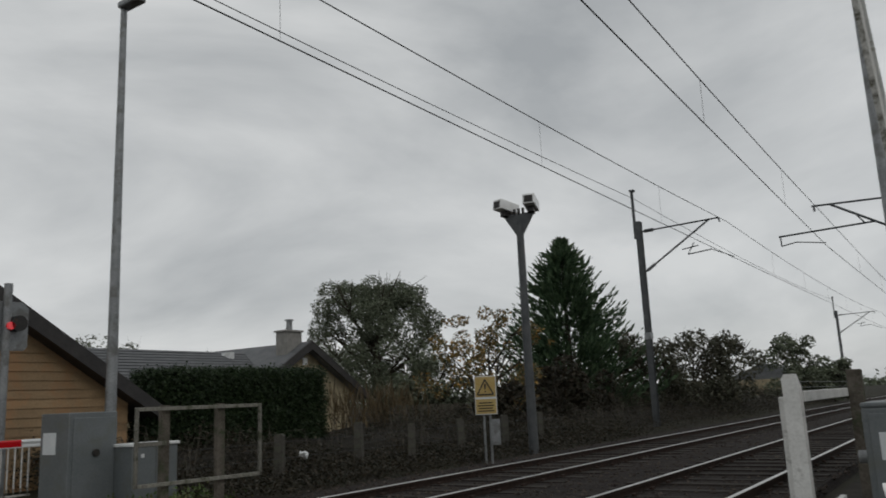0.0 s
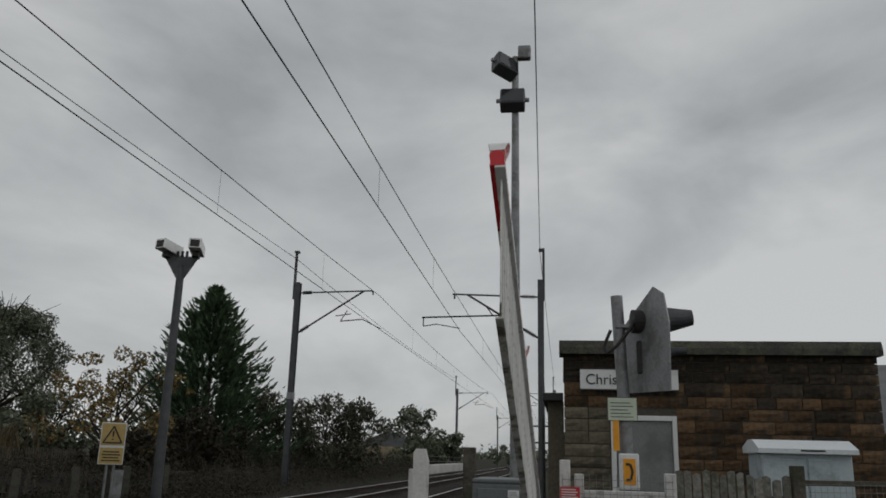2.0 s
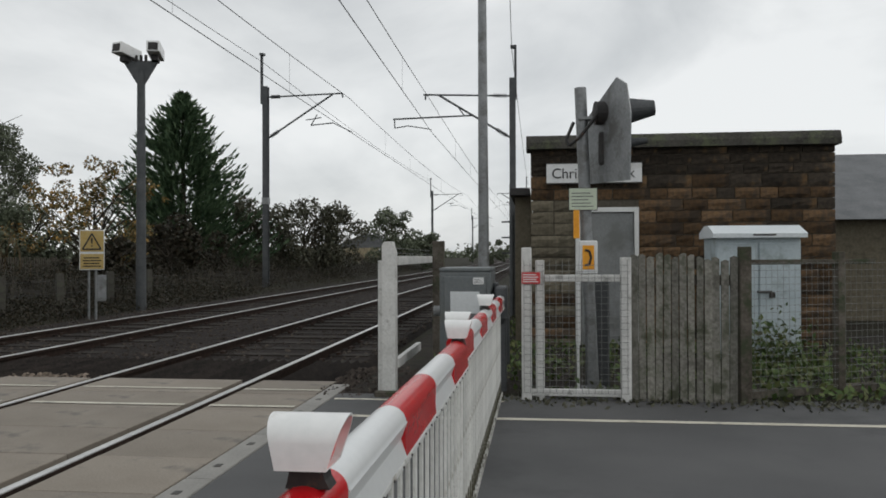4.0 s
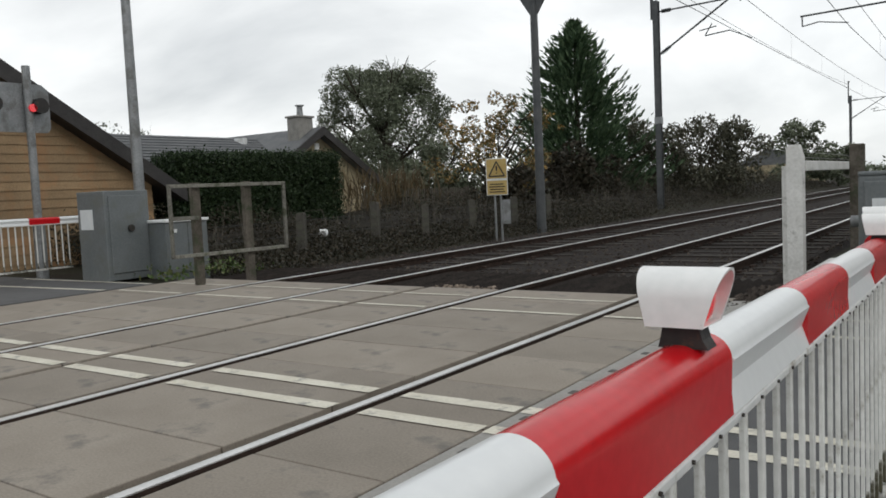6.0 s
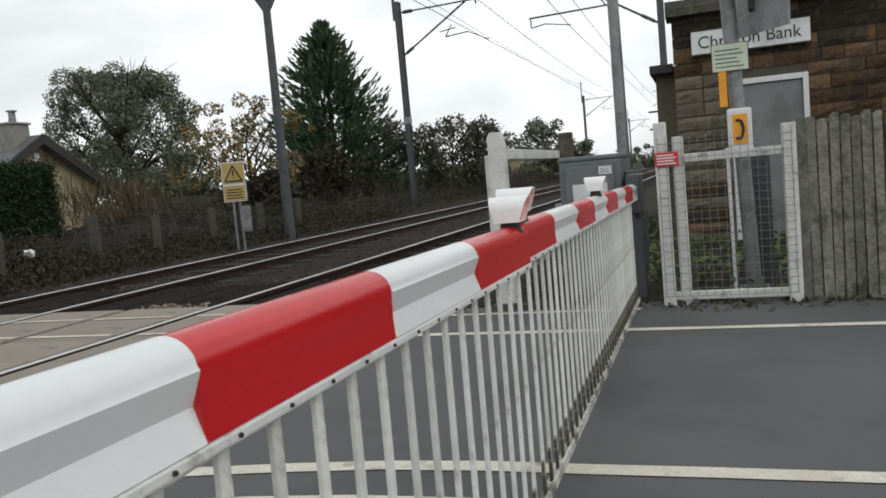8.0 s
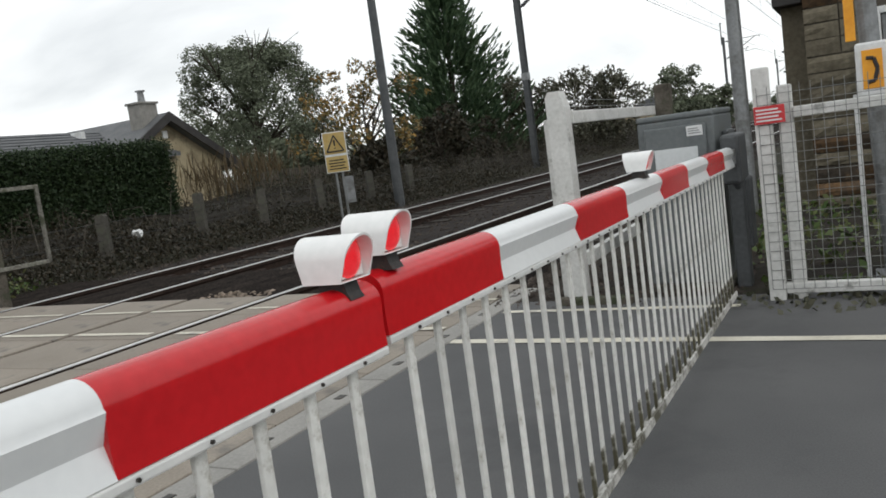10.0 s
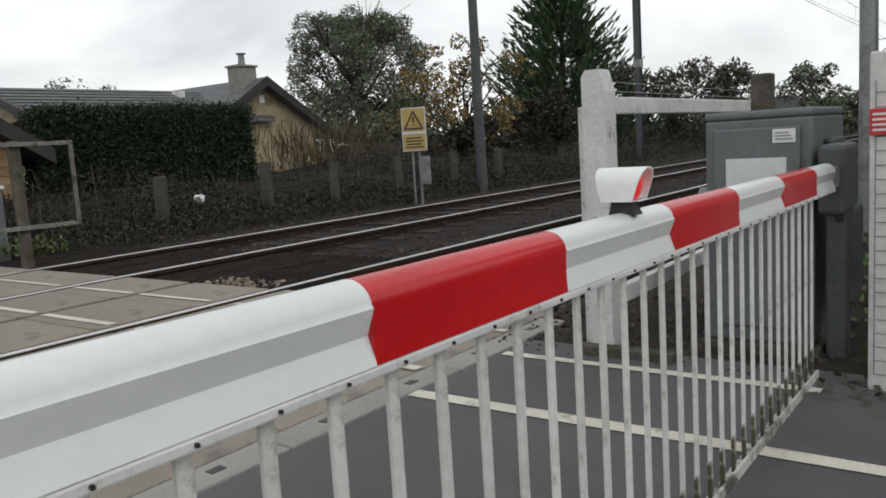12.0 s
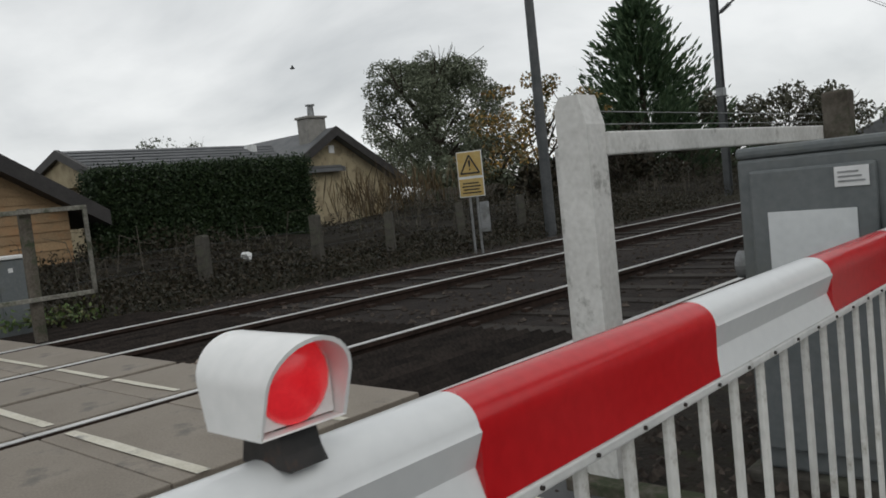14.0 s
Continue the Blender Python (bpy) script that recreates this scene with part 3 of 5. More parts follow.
def linkage(x, y):
    r = thing("boom_bracket", x, y, 0, "dark steel bracket arms holding the boom root", "bracket")
    for dz, dy in ((0.0, 0.0), (0.0, -0.16)):
        part("bracket_arm", rd((0.0, 0.05 + dy, 0.78), (0.02, 0.30 + dy, 0.42), 0.022, seg=8), M["grey_dark"], r)
    part("pivot_block", bx((-0.05, -0.1, 0.60), (0.05, 0.22, 0.88), 0.02), M["grey_dark"], r)
    part("counterweight", bx((-0.04, 0.1, 0.2), (0.06, 0.3, 0.62), 0.02), M["grey_dark"], r)
    part("stanchion", bx((-0.04, 0.02, -0.05), (0.04, 0.12, 0.62), 0.01), M["grey_dark"], r)


def barriers():
    pivot_z = 0.760
    edges = [0.30] + [round(PIVOT_Y - v, 3) for v in (6.319, 5.845, 5.372, 4.9, 4.42, 3.955, 3.474, 3.045)]
    lift, bars, rail = boom("lowering_barrier_boom", edges, 1, 0, "red and white striped barrier boom with hanging skirt, coming down", (PIVOT_Y - 4.725, PIVOT_Y - 3.10), 0.62, PIVOT_Y - 3.06)
    lift.matrix_world = pose(2.29, PIVOT_Y, pivot_z)
    near_edges = [0.25] + [round(v + 0.75, 3) for v in (-0.2, 0.24, 0.715, 1.174, 1.64, 2.09, 2.54, 3.015)]
    low, _, _ = boom("lowered_barrier_boom", near_edges, 1, 0, "red and white striped barrier boom with hanging skirt, lowered", (1.10 + 0.75, 2.962 + 0.75), 0.4, 3.75, way=1)
    low.matrix_world = pose(2.305, -0.75, 0.833, -0.72)
    return lift, bars, rail, low


ground()
ballast()
road()
rails()
trespass_guards()
BOOM_LIFT, BOOM_BARS, BOOM_RAIL, BOOM_LOW = barriers()
machine("barrier_machine", 1.985, 7.185, "grey steel barrier machine cabinet with a notice on its door")
machine("barrier_machine", 1.93, -0.95, "grey steel barrier machine cabinet beside the lowered boom", -1)
linkage(2.29, 6.85)
linkage(2.30, -0.95)


# ---- fences and cabinets on the platform side ----
def white_post_fence():
    r = thing("white_wing_fence", 1.38, 6.595, 0.01, "flaking white timber wing fence beside the barrier machine", "fence")
    bm = B()
    prism(bm, [(-0.05, -0.1), (0.06, -0.1), (0.06, 1.15), (0.035, 1.245), (-0.03, 1.245), (-0.05, 1.215)], -0.055, 0.055)
    part("post", bm, M["old_white"], r)
    part("post", bx((-0.09, -0.02, 0.0), (-0.052, 0.05, 1.09), 0.006), M["old_white"], r)
    part("top_rail", bx((0.03, 0.05, 1.05), (0.075, 2.24, 1.125), 0.006), M["old_white"], r)
    part("lower_rail", bx((0.03, 0.05, 0.20), (0.075, 1.3, 0.28), 0.006), M["old_white"], r)
    part("end_post", bx((0.075, 2.17, -0.1), (0.20, 2.29, 1.29), 0.01), M["wood"], r, "dark unpainted end post")
    part("base_board", bx((-0.1, -0.12, -0.02), (0.35, -0.04, 0.03), 0.006), M["wood"], r)
    wires = B()
    for z in (1.15, 1.19):
        rod(wires, (0.05, 0.05, z), (0.08, 2.2, z - 0.01), 0.002, seg=5)
    part("wire", wires, M["mesh"], r, "thin fence wires")


def wire_panel(parent, x0, x1, z0, z1, y, step=0.05, r=0.0016):
    bm = B()
    x = x0
    while x <= x1 + 1e-6:
        rod(bm, (x, y, z0), (x, y, z1), r, seg=4)
        x += step
    z = z0
    while z <= z1 + 1e-6:
        rod(bm, (x0, y, z), (x1, y, z), r, seg=4)
        z += step
    return part("wire_mesh", bm, M["mesh"], parent, "rusting square wire mesh")


def mesh_gate():
    r = thing("mesh_wicket_fence", 2.485, 6.48, 0, "white timber fence panel covered with wire mesh", "fence")
    part("post", bx((-0.02, -0.03, -0.05), (0.06, 0.05, 1.20), 0.008), M["old_white"], r)
    part("post", bx((0.09, 0.0, -0.05), (0.16, 0.06, 1.10), 0.008), M["old_white"], r)
    part("post", bx((0.75, -0.03, -0.05), (0.83, 0.05, 1.12), 0.008), M["old_white"], r)
    part("rail", bx((0.16, -0.01, 0.93), (0.75, 0.04, 0.985), 0.006), M["old_white"], r)
    part("rail", bx((0.06, -0.01, 0.03), (0.76, 0.04, 0.085), 0.006), M["old_white"], r)
    wire_panel(r, 0.0, 0.81, 0.06, 1.1, -0.034)
    sg = thing("red_warning_plate", 2.497, 6.435, 0.97, "small red plate with lines of white print on the fence post", "sign")
    part("plate", bx((-0.03, -0.004, -0.055), (0.115, 0.004, 0.035), 0.002), M["red_sign"], sg)
    for k in range(4):
        part("text_bar", bx((-0.02, -0.007, -0.042 + 0.018 * k), (0.10 - 0.015 * (k % 2), -0.0045, -0.034 + 0.018 * k)), M["sign"], sg)


def pale_fence():
    r = thing("timber_pale_fence", 3.315, 6.50, 0, "bleached vertical timber pale fence with green stains", "fence")
    n = 13
    for k in range(n):
        x = k * 0.062
        w = random.uniform(0.048, 0.058)
        h = 1.13 + random.uniform(-0.05, 0.02)
        bm = B()
        lean = random.uniform(-0.008, 0.008)
        tip = random.uniform(-0.012, 0.012)
        prism(bm, [(x, -0.02 + random.uniform(-0.02, 0.02)), (x + w, -0.02), (x + w + lean, h + tip), (x + w / 2 + lean, h + 0.012), (x + lean, h - tip)], -0.012, 0.012)
        part("pale", bm, M["pale"], r)
    for z in (0.25, 0.9):
        part("cross_rail", bx((0, 0.014, z), (0.82, 0.06, z + 0.08), 0.004), M["wood"], r)
    part("end_post", bx((0.815, -0.05, -0.05), (0.90, 0.05, 1.2), 0.008), M["wood"], r, "weathered square end post")
    g = thing("wire_mesh_fence", 4.20, 6.56, 0, "low timber framed wire mesh fence panel", "fence", rz=24)
    part("rail", bx((0, -0.02, 0.02), (1.25, 0.02, 0.09), 0.004), M["wood"], g)
    part("rail", bx((0, -0.02, 1.06), (1.25, 0.02, 1.10), 0.004), M["wood"], g)
    for x in (0.86, 1.6):
        part("post", bx((x, -0.03, -0.05), (x + 0.07, 0.04, 1.16), 0.006), M["wood"], g)
    wire_panel(g, 0.0, 1.6, 0.08, 1.08, -0.024, 0.055)


def wigwag(name, x, y, lean, side, label):
    """A road signal seen from behind: pole, backboard, hooded lamps that look along side * x."""
    r = thing(name, x, y, 0, label, "road signal")
    part("pole", rd((0, 0, -0.05), (lean, 0, 2.56), 0.05, seg=20), M["galv"], r)
    part("base_plate", bx((-0.10, -0.10, -0.04), (0.10, 0.10, 0.02), 0.006), M["galv"], r)
    return r


def near_wigwag():
    r = wigwag("road_signal", 3.06, 7.0, -0.10, 1, "grey road signal on a galvanised pole seen from behind")
    b = B()
    prism(b, [(-0.34, 1.76), (0.34, 1.74), (0.36, 2.28), (0.30, 2.52), (0.16, 2.60), (-0.28, 2.34)], -0.006, 0.006)
    bd = part("backboard", b, M["galv"], r, "bare grey back of the signal board")
    bd.matrix_basis = pose(0.11, -0.06, 0, 0, 0, -62)
    for z, rr, ln in ((2.33, 0.125, 0.30), (2.06, 0.05, 0.24)):
        h = B()
        rod(h, (0.2, -0.1, z), (0.2 + ln, -0.1, z + 0.03), rr, rr * 0.5, seg=20)
        part("lamp_hood", h, M["grey_dark"], r, "dark lamp hood", smooth=False)
    part("lamp_housing", rd((0.02, -0.02, 2.34), (0.14, 0.0, 2.34), 0.10, seg=18), M["black"], r, "black lamp housing")
    part("lamp_housing", bx((0.05, -0.04, 1.9), (0.13, 0.03, 2.18), 0.02), M["black"], r)
    part("clamp", bx((-0.12, -0.06, 2.28), (0.1, 0.06, 2.31), 0.004), M["galv"], r)
    cab = B()
    path_rod(cab, [(0.05, -0.08, 2.36), (-0.02, -0.1, 2.24), (-0.12, -0.09, 2.12), (-0.2, -0.08, 2.06), (-0.22, -0.06, 2.12), (-0.16, -0.06, 2.26)], 0.014)
    part("cable", cab, M["black"], r, "looped black cable")
    nt = part("notice", bx((-0.20, -0.075, 1.52), (0.03, -0.068, 1.70), 0.002), M["cream"], r, "cream printed notice")
    for k in range(5):
        part("text_bar", bx((-0.18, -0.078, 1.545 + 0.028 * k), (0.0 - 0.02 * (k % 3), -0.0755, 1.551 + 0.028 * k)), M["grey_dark"], nt)
    part("notice_edge", bx((-0.205, -0.068, 1.515), (0.035, -0.055, 1.705), 0.002), M["bolt"], r)
    part("marker", bx((-0.165, -0.07, 1.28), (-0.115, -0.055, 1.53), 0.004), M["orange"], r, "narrow orange marker strip")
    t = thing("crossing_telephone", 2.985, 6.93, 0, "white telephone box with an orange handset sign", "telephone")
    part("case", bx((-0.05, -0.06, 0.98), (0.105, 0.01, 1.26), 0.012), M["sign"], t)
    part("panel", bx((-0.02, -0.066, 1.02), (0.075, -0.061, 1.22), 0.002), M["orange"], t, "orange sign panel")
    hs = B()
    path_rod(hs, [(0.0, -0.07, 1.18), (0.035, -0.07, 1.175), (0.05, -0.07, 1.12), (0.035, -0.07, 1.06), (0.0, -0.07, 1.055)], 0.010, 6)
    part("handset_symbol", hs, M["ink"], t, "dark handset symbol")
    part("conduit", rd((-0.055, 0.0, 0.0), (-0.06, 0.0, 1.0), 0.012, seg=8), M["sign"], t, "thin white conduit")
    q = thing("equipment_pillar", 3.10, 7.2, 0, "plain grey steel equipment pillar behind the mesh", "pillar")
    part("body", bx((-0.09, -0.05, -0.03), (0.11, 0.12, 0.95), 0.01), M["grey_dark"], q)


def blue_cabinet():
    r = thing("signal_cabinet", 4.88, 9.05, 0, "pale blue steel signalling cabinet with a sloped roof", "cabinet")
    part("body", bx((-0.43, -0.27, 0.03), (0.43, 0.30, 1.32), 0.012), M["blue"], r)
    bm = B()
    prism(bm, [(-0.36, 1.315), (0.36, 1.315), (0.36, 1.38), (0.1, 1.45), (-0.1, 1.45), (-0.36, 1.36)], -0.47, 0.47, "x")
    part("roof", bm, M["blue_top"], r, "paler overhanging roof")
    part("vent", bx((-0.07, -0.363, 1.335), (0.16, -0.36, 1.352)), M["bolt"], r)
    for x0, x1, nm in ((-0.42, -0.01, "door"), (0.01, 0.42, "door")):
        d = part(nm, bx((x0, -0.288, 0.08), (x1, -0.272, 1.26), 0.006), M["blue"], r)
    h = part("handle", bx((-0.02, -0.32, 0.74), (0.13, -0.296, 0.765), 0.006), M["bolt"], r, "dark locking handle")
    part("padlock", bx((0.10, -0.325, 0.69), (0.16, -0.3, 0.75), 0.01), M["bolt"], r)
    for k in range(5):
        part("rib", bx((-0.38 + 0.08 * k, -0.294, 0.1), (-0.375 + 0.08 * k, -0.289, 0.6)), M["blue"], r)
    part("plinth", bx((-0.46, -0.32, -0.05), (0.46, 0.33, 0.03), 0.01), M["concrete"], r)


# ---- station building ----
WALL_Y, WX0, WX1, WTOP = 10.4, 2.51, 6.25, 2.51


def station():
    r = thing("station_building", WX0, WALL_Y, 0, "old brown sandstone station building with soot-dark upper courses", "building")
    w = WX1 - WX0
    core = part("wall", bx((0.03, 0.06, -0.1), (w - 0.03, 4.2, WTOP)), M["mortar"], r, "mortar core of the stone wall")
    dx0, dx1, dtop = 0.57, 1.36, 1.745
    heights = []
    z = -0.05
    while z < WTOP - 0.06:
        h = random.uniform(0.125, 0.17)
        heights.append((z, min(h, WTOP - z)))
        z += h
    shapes = {}
    def stone(L, h):
        key = (round(L, 2), round(h, 2), random.randint(0, 2))
        if key not in shapes:
            bm = B()
            nx, nz = max(2, int(L / 0.09)), 3
            g = [[bm.verts.new((L * i / nx, -0.012 - (random.uniform(0.004, 0.028) if 0 < i < nx and 0 < j < nz else 0), h * j / nz)) for j in range(nz + 1)] for i in range(nx + 1)]
            for i in range(nx):
                for j in range(nz):
                    bm.faces.new((g[i][j], g[i + 1][j], g[i + 1][j + 1], g[i][j + 1]))
            back = [bm.verts.new((x, 0.06, zz)) for x, zz in ((0, 0), (L, 0), (L, h), (0, h))]
            bm.faces.new([g[i][0] for i in range(nx + 1)][::-1] + [back[0], back[1]])
            bm.faces.new([g[i][nz] for i in range(nx + 1)] + [back[2], back[3]])
            bm.faces.new([g[0][j] for j in range(nz + 1)] + [back[3], back[0]])
            bm.faces.new([g[nx][j] for j in range(nz + 1)][::-1] + [back[1], back[2]])
            bmesh.ops.recalc_face_normals(bm, faces=bm.faces)
            me = bpy.data.meshes.new("stone")
            bm.to_mesh(me)
            bm.free()
            me.materials.append(M["sand"])
            shapes[key] = me
        return shapes[key]
    for row, (z, h) in enumerate(heights):
        x = 0.0
        while x < w - 0.02:
            L = random.choice((0.22, 0.3, 0.38, 0.46, 0.55))
            if w - x - L < 0.15:
                L = w - x
            if z < dtop - 0.02:
                if x < dx0 - 0.001 and x + L > dx0 - 0.12:
                    L = dx0 - x
                elif dx0 - 0.001 <= x < dx1:
                    x = dx1
                    continue
            me = stone(L - 0.012, h - 0.012)
            ob = new("stone", me)
            ob.parent = core
            ob.matrix_basis = pose(x + 0.006, 0.055 + random.uniform(-0.006, 0.006), z + 0.006)
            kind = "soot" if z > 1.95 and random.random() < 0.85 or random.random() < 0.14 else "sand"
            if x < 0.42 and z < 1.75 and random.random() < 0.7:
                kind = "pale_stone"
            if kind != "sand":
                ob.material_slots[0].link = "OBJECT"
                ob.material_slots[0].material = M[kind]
            x += L
    cp = B()
    prism(cp, [(-0.09, WTOP - 0.02), (0.35, WTOP - 0.02), (0.35, WTOP + 0.17), (-0.05, WTOP + 0.15), (-0.09, WTOP + 0.06)], -0.05, w + 0.03, "x")
    part("coping", cp, M["coping"], r, "dark weathered coping stones")
    part("roof", bx((0.0, 0.3, WTOP), (w, 4.2, WTOP + 0.08)), M["coping"], r)
    d = part("door", bx((dx0 + 0.07, 0.03, 0.0), (dx1 - 0.06, 0.075, dtop - 0.07), 0.004), M["door"], r, "plain grey painted door")
    part("handle", bx((dx1 - 0.16, -0.0, 0.86), (dx1 - 0.13, 0.03, 0.98), 0.006), M["bolt"], d)
    part("kick_panel", bx((dx0 + 0.12, 0.024, 0.1), (dx1 - 0.1, 0.029, 0.4), 0.002), M["door"], d)
    f = B()
    box(f, (dx0, 0.0, 0.0), (dx0 + 0.06, 0.08, dtop), 0.004)
    box(f, (dx1 - 0.055, 0.0, 0.0), (dx1, 0.08, dtop), 0.004)
    box(f, (dx0 + 0.06, 0.002, dtop - 0.06), (dx1 - 0.055, 0.078, dtop), 0.004)
    part("door_frame", f, M["frame_paint"], r, "white painted door frame")
    # flat-roofed lean-to on the platform
    q = thing("platform_shelter", 2.305, 10.75, 0, "pale rendered platform shelter with a dark flat roof", "shelter")
    part("wall", bx((0.0, 0.0, -0.1), (0.205, 6.0, 1.92)), M["pale_stone"], q)
    part("roof", bx((-0.06, -0.2, 1.92), (0.2, 6.2, 2.02), 0.01), M["bargeboard"], q, "dark flat roof edge")
    sg = thing("station_name_sign", 2.725, WALL_Y - 0.035, 2.055, "white station name board with black lettering", "sign")
    part("board", bx((-0.01, -0.012, 0), (1.18, 0.045, 0.245), 0.006), M["sign"], sg)
    for x0, x1, z0, z1 in ((-0.02, 1.19, -0.012, 0.0), (-0.02, 1.19, 0.245, 0.257)):
        part("edge", bx((x0, -0.015, z0), (x1, 0.02, z1)), M["bolt"], sg)
    cu = bpy.data.curves.new("lettering", "FONT")
    cu.body, cu.size, cu.extrude = "Christon Bank", 0.185, 0.002
    cu.materials.append(M["ink"])
    tx = new("lettering", cu)
    tx.parent = sg
    tx.matrix_basis = pose(0.055, -0.0155, 0.06, 90)
    tx.scale = (0.96, 1, 1)
    # slate roof of the house behind
    h = thing("stone_house", 7.0, 14.5, 0, "stone house with a slate roof behind the station", "house")
    part("wall", bx((-0.5, 0.5, -0.1), (9, 7, 1.75)), M["pale_stone"], h)
    rf = B()
    prism(rf, [(0.2, 1.75), (7.3, 1.75), (3.75, 3.3)], -0.7, 9.2, "x")
    part("roof", rf, M["slate"], h)


def verge():
    bm = B()
    pts = [(1.0, 6.62), (70, 6.62), (70, 12), (1.0, 12)]
    prism(bm, [(u, v) for u, v in pts], -0.15, -0.008, "z")
    tagged(link("verge", bm, M["verge"]), "trodden soil and weed verge beside the road", "verge", kind="structure")
    p = []
    for x0, x1, y0, y1, n in ((2.2, 7, 7.4, 10.3, 2600), (1.5, 2.4, 7.6, 14, 700), (2.4, 5.2, 6.55, 6.85, 260), (4.2, 5.4, 7.6, 8.6, 900), (4.3, 7, 6.6, 7.4, 500)):
        x, y = RNG.uniform(x0, x1, n), RNG.uniform(y0, y1, n)
        p.append(np.stack((x, y, RNG.uniform(0, 0.09, n) * RNG.uniform(0.3, 1.6, n)), -1))
    p.append(np.stack((RNG.normal(-6.9, 0.3, 500), RNG.uniform(6.9, 8.6, 500), abs(RNG.normal(0, 0.09, 500))), -1))
    p.append(np.stack((RNG.normal(4.95, 0.22, 700), RNG.uniform(8.3, 8.7, 700), abs(RNG.normal(0, 0.22, 700))), -1))
    leaves("verge_weeds", np.concatenate(p), 0.06, LEAF["weed"], droop=-0.6, kind="stuff")["label"] = "low green weeds and grass on the verge"
    bpy.data.objects["verge_weeds"]["category"] = "weeds"
    n = 900
    q = np.stack((RNG.uniform(2.3, 7, n), RNG.normal(6.45, 0.13, n), RNG.uniform(0.004, 0.02, n)), -1)
    ob = leaves("fallen_leaves", q, 0.045, LEAF["bare"], kind="stuff")
    tagged(ob, "brown fallen leaves and grit along the road edge", "leaves")


# ---- masts, lamps, wires ----
def floodlight_pole():
    r = thing("floodlight_pole", 1.91, 10.45, 0, "slim grey pole with two floodlights at the top", "floodlight")
    part("pole", rd((0, 0, -0.1), (-0.02, 0, 6.70), 0.075, 0.045, seg=16), M["galv"], r)
    for z, a, dx in ((6.52, 35, -0.16), (6.0, 0, -0.05)):
        b = part("lamp_head", bx((-0.17, -0.10, -0.15), (0.17, 0.10, 0.15), 0.02), M["grey_dark"], r, "square dark floodlight")
        b.matrix_basis = pose(dx, -0.08, z, -25, a * 0.45, a)
        part("glass", bx((-0.15, -0.106, -0.13), (0.15, -0.101, 0.13)), M["glass"], b)
        part("bracket", bx((-0.23, -0.02, -0.03), (0.23, 0.02, 0.03), 0.01), M["galv"], b)
    part("junction_box", bx((0.02, -0.06, 6.66), (0.2, 0.06, 6.86), 0.02), M["galv"], r)


def lamp_post():
    r = thing("street_lamp", -8.29, 7.75, 0, "tall slim galvanised street lamp post", "street lamp")
    part("post", rd((0, 0, -0.1), (0.0, 0, 7.75), 0.09, 0.05, seg=16), M["galv"], r)
    part("lantern", bx((-0.05, -0.1, 7.70), (0.45, 0.1, 7.81), 0.03), M["galv"], r, "flat grey lantern head")


def mast(x, y, side, label):
    """An electrification mast; side is the direction in x of its cantilever."""
    r = thing("electrification_mast", x, y, 0, label, "mast", "electrification masts")
    c = B()
    prism(c, [(-0.10, -0.11), (0.10, -0.11), (0.10, -0.095), (0.012, -0.095), (0.012, 0.095), (0.10, 0.095), (0.10, 0.11), (-0.10, 0.11), (-0.10, 0.095), (-0.012, 0.095), (-0.012, -0.095), (-0.10, -0.095)], -0.3, 7.55, "z")
    part("column", c, M["galv_dark"], r)
    part("extension", bx((-0.20, -0.045, 6.9), (-0.11, 0.045, 8.80), 0.006), M["galv_dark"], r)
    part("cap", bx((-0.21, -0.14, 8.72), (-0.03, 0.06, 8.80), 0.01), M["galv_dark"], r)
    part("band", bx((-0.12, -0.13, 3.1), (0.12, 0.13, 3.35), 0.005), M["galv"], r, "pale number band with no legible print")
    s = side
    def arm(a, b, rr, insul=None):
        part("cantilever_tube", rd(a, b, rr, seg=8), M["galv_dark"], r)
        if insul:
            i = B()
            a_, b_ = Vector(a), Vector(b)
            for k in range(7):
                p = a_.lerp(b_, 0.04 + 0.018 * k)
                q = a_.lerp(b_, 0.04 + 0.018 * k + 0.008)
                rod(i, p, q, 0.07, seg=12)
            part("insulator", i, M["grey_dark"], r, "ribbed dark insulator")
    arm((s * 0.1, 0, 7.15), (s * 2.95, 0, 7.22), 0.03, True)
    arm((s * 0.1, 0, 5.6), (s * 2.6, 0, 7.2), 0.035, True)
    arm((s * 1.75, 0, 6.05), (s * 2.0, 0, 6.45), 0.02)
    arm((s * 1.55, 0, 6.25), (s * 2.15, 0, 6.33), 0.02)
    arm((s * 1.75, 0, 6.05), (s * 2.6, 0, 6.12), 0.022)
    arm((s * 2.6, 0, 6.12), (s * 3.35, 0, 5.75), 0.016)
    arm((s * 2.95, 0, 7.22), (s * 2.98, 0, 7.06), 0.03)
    return r


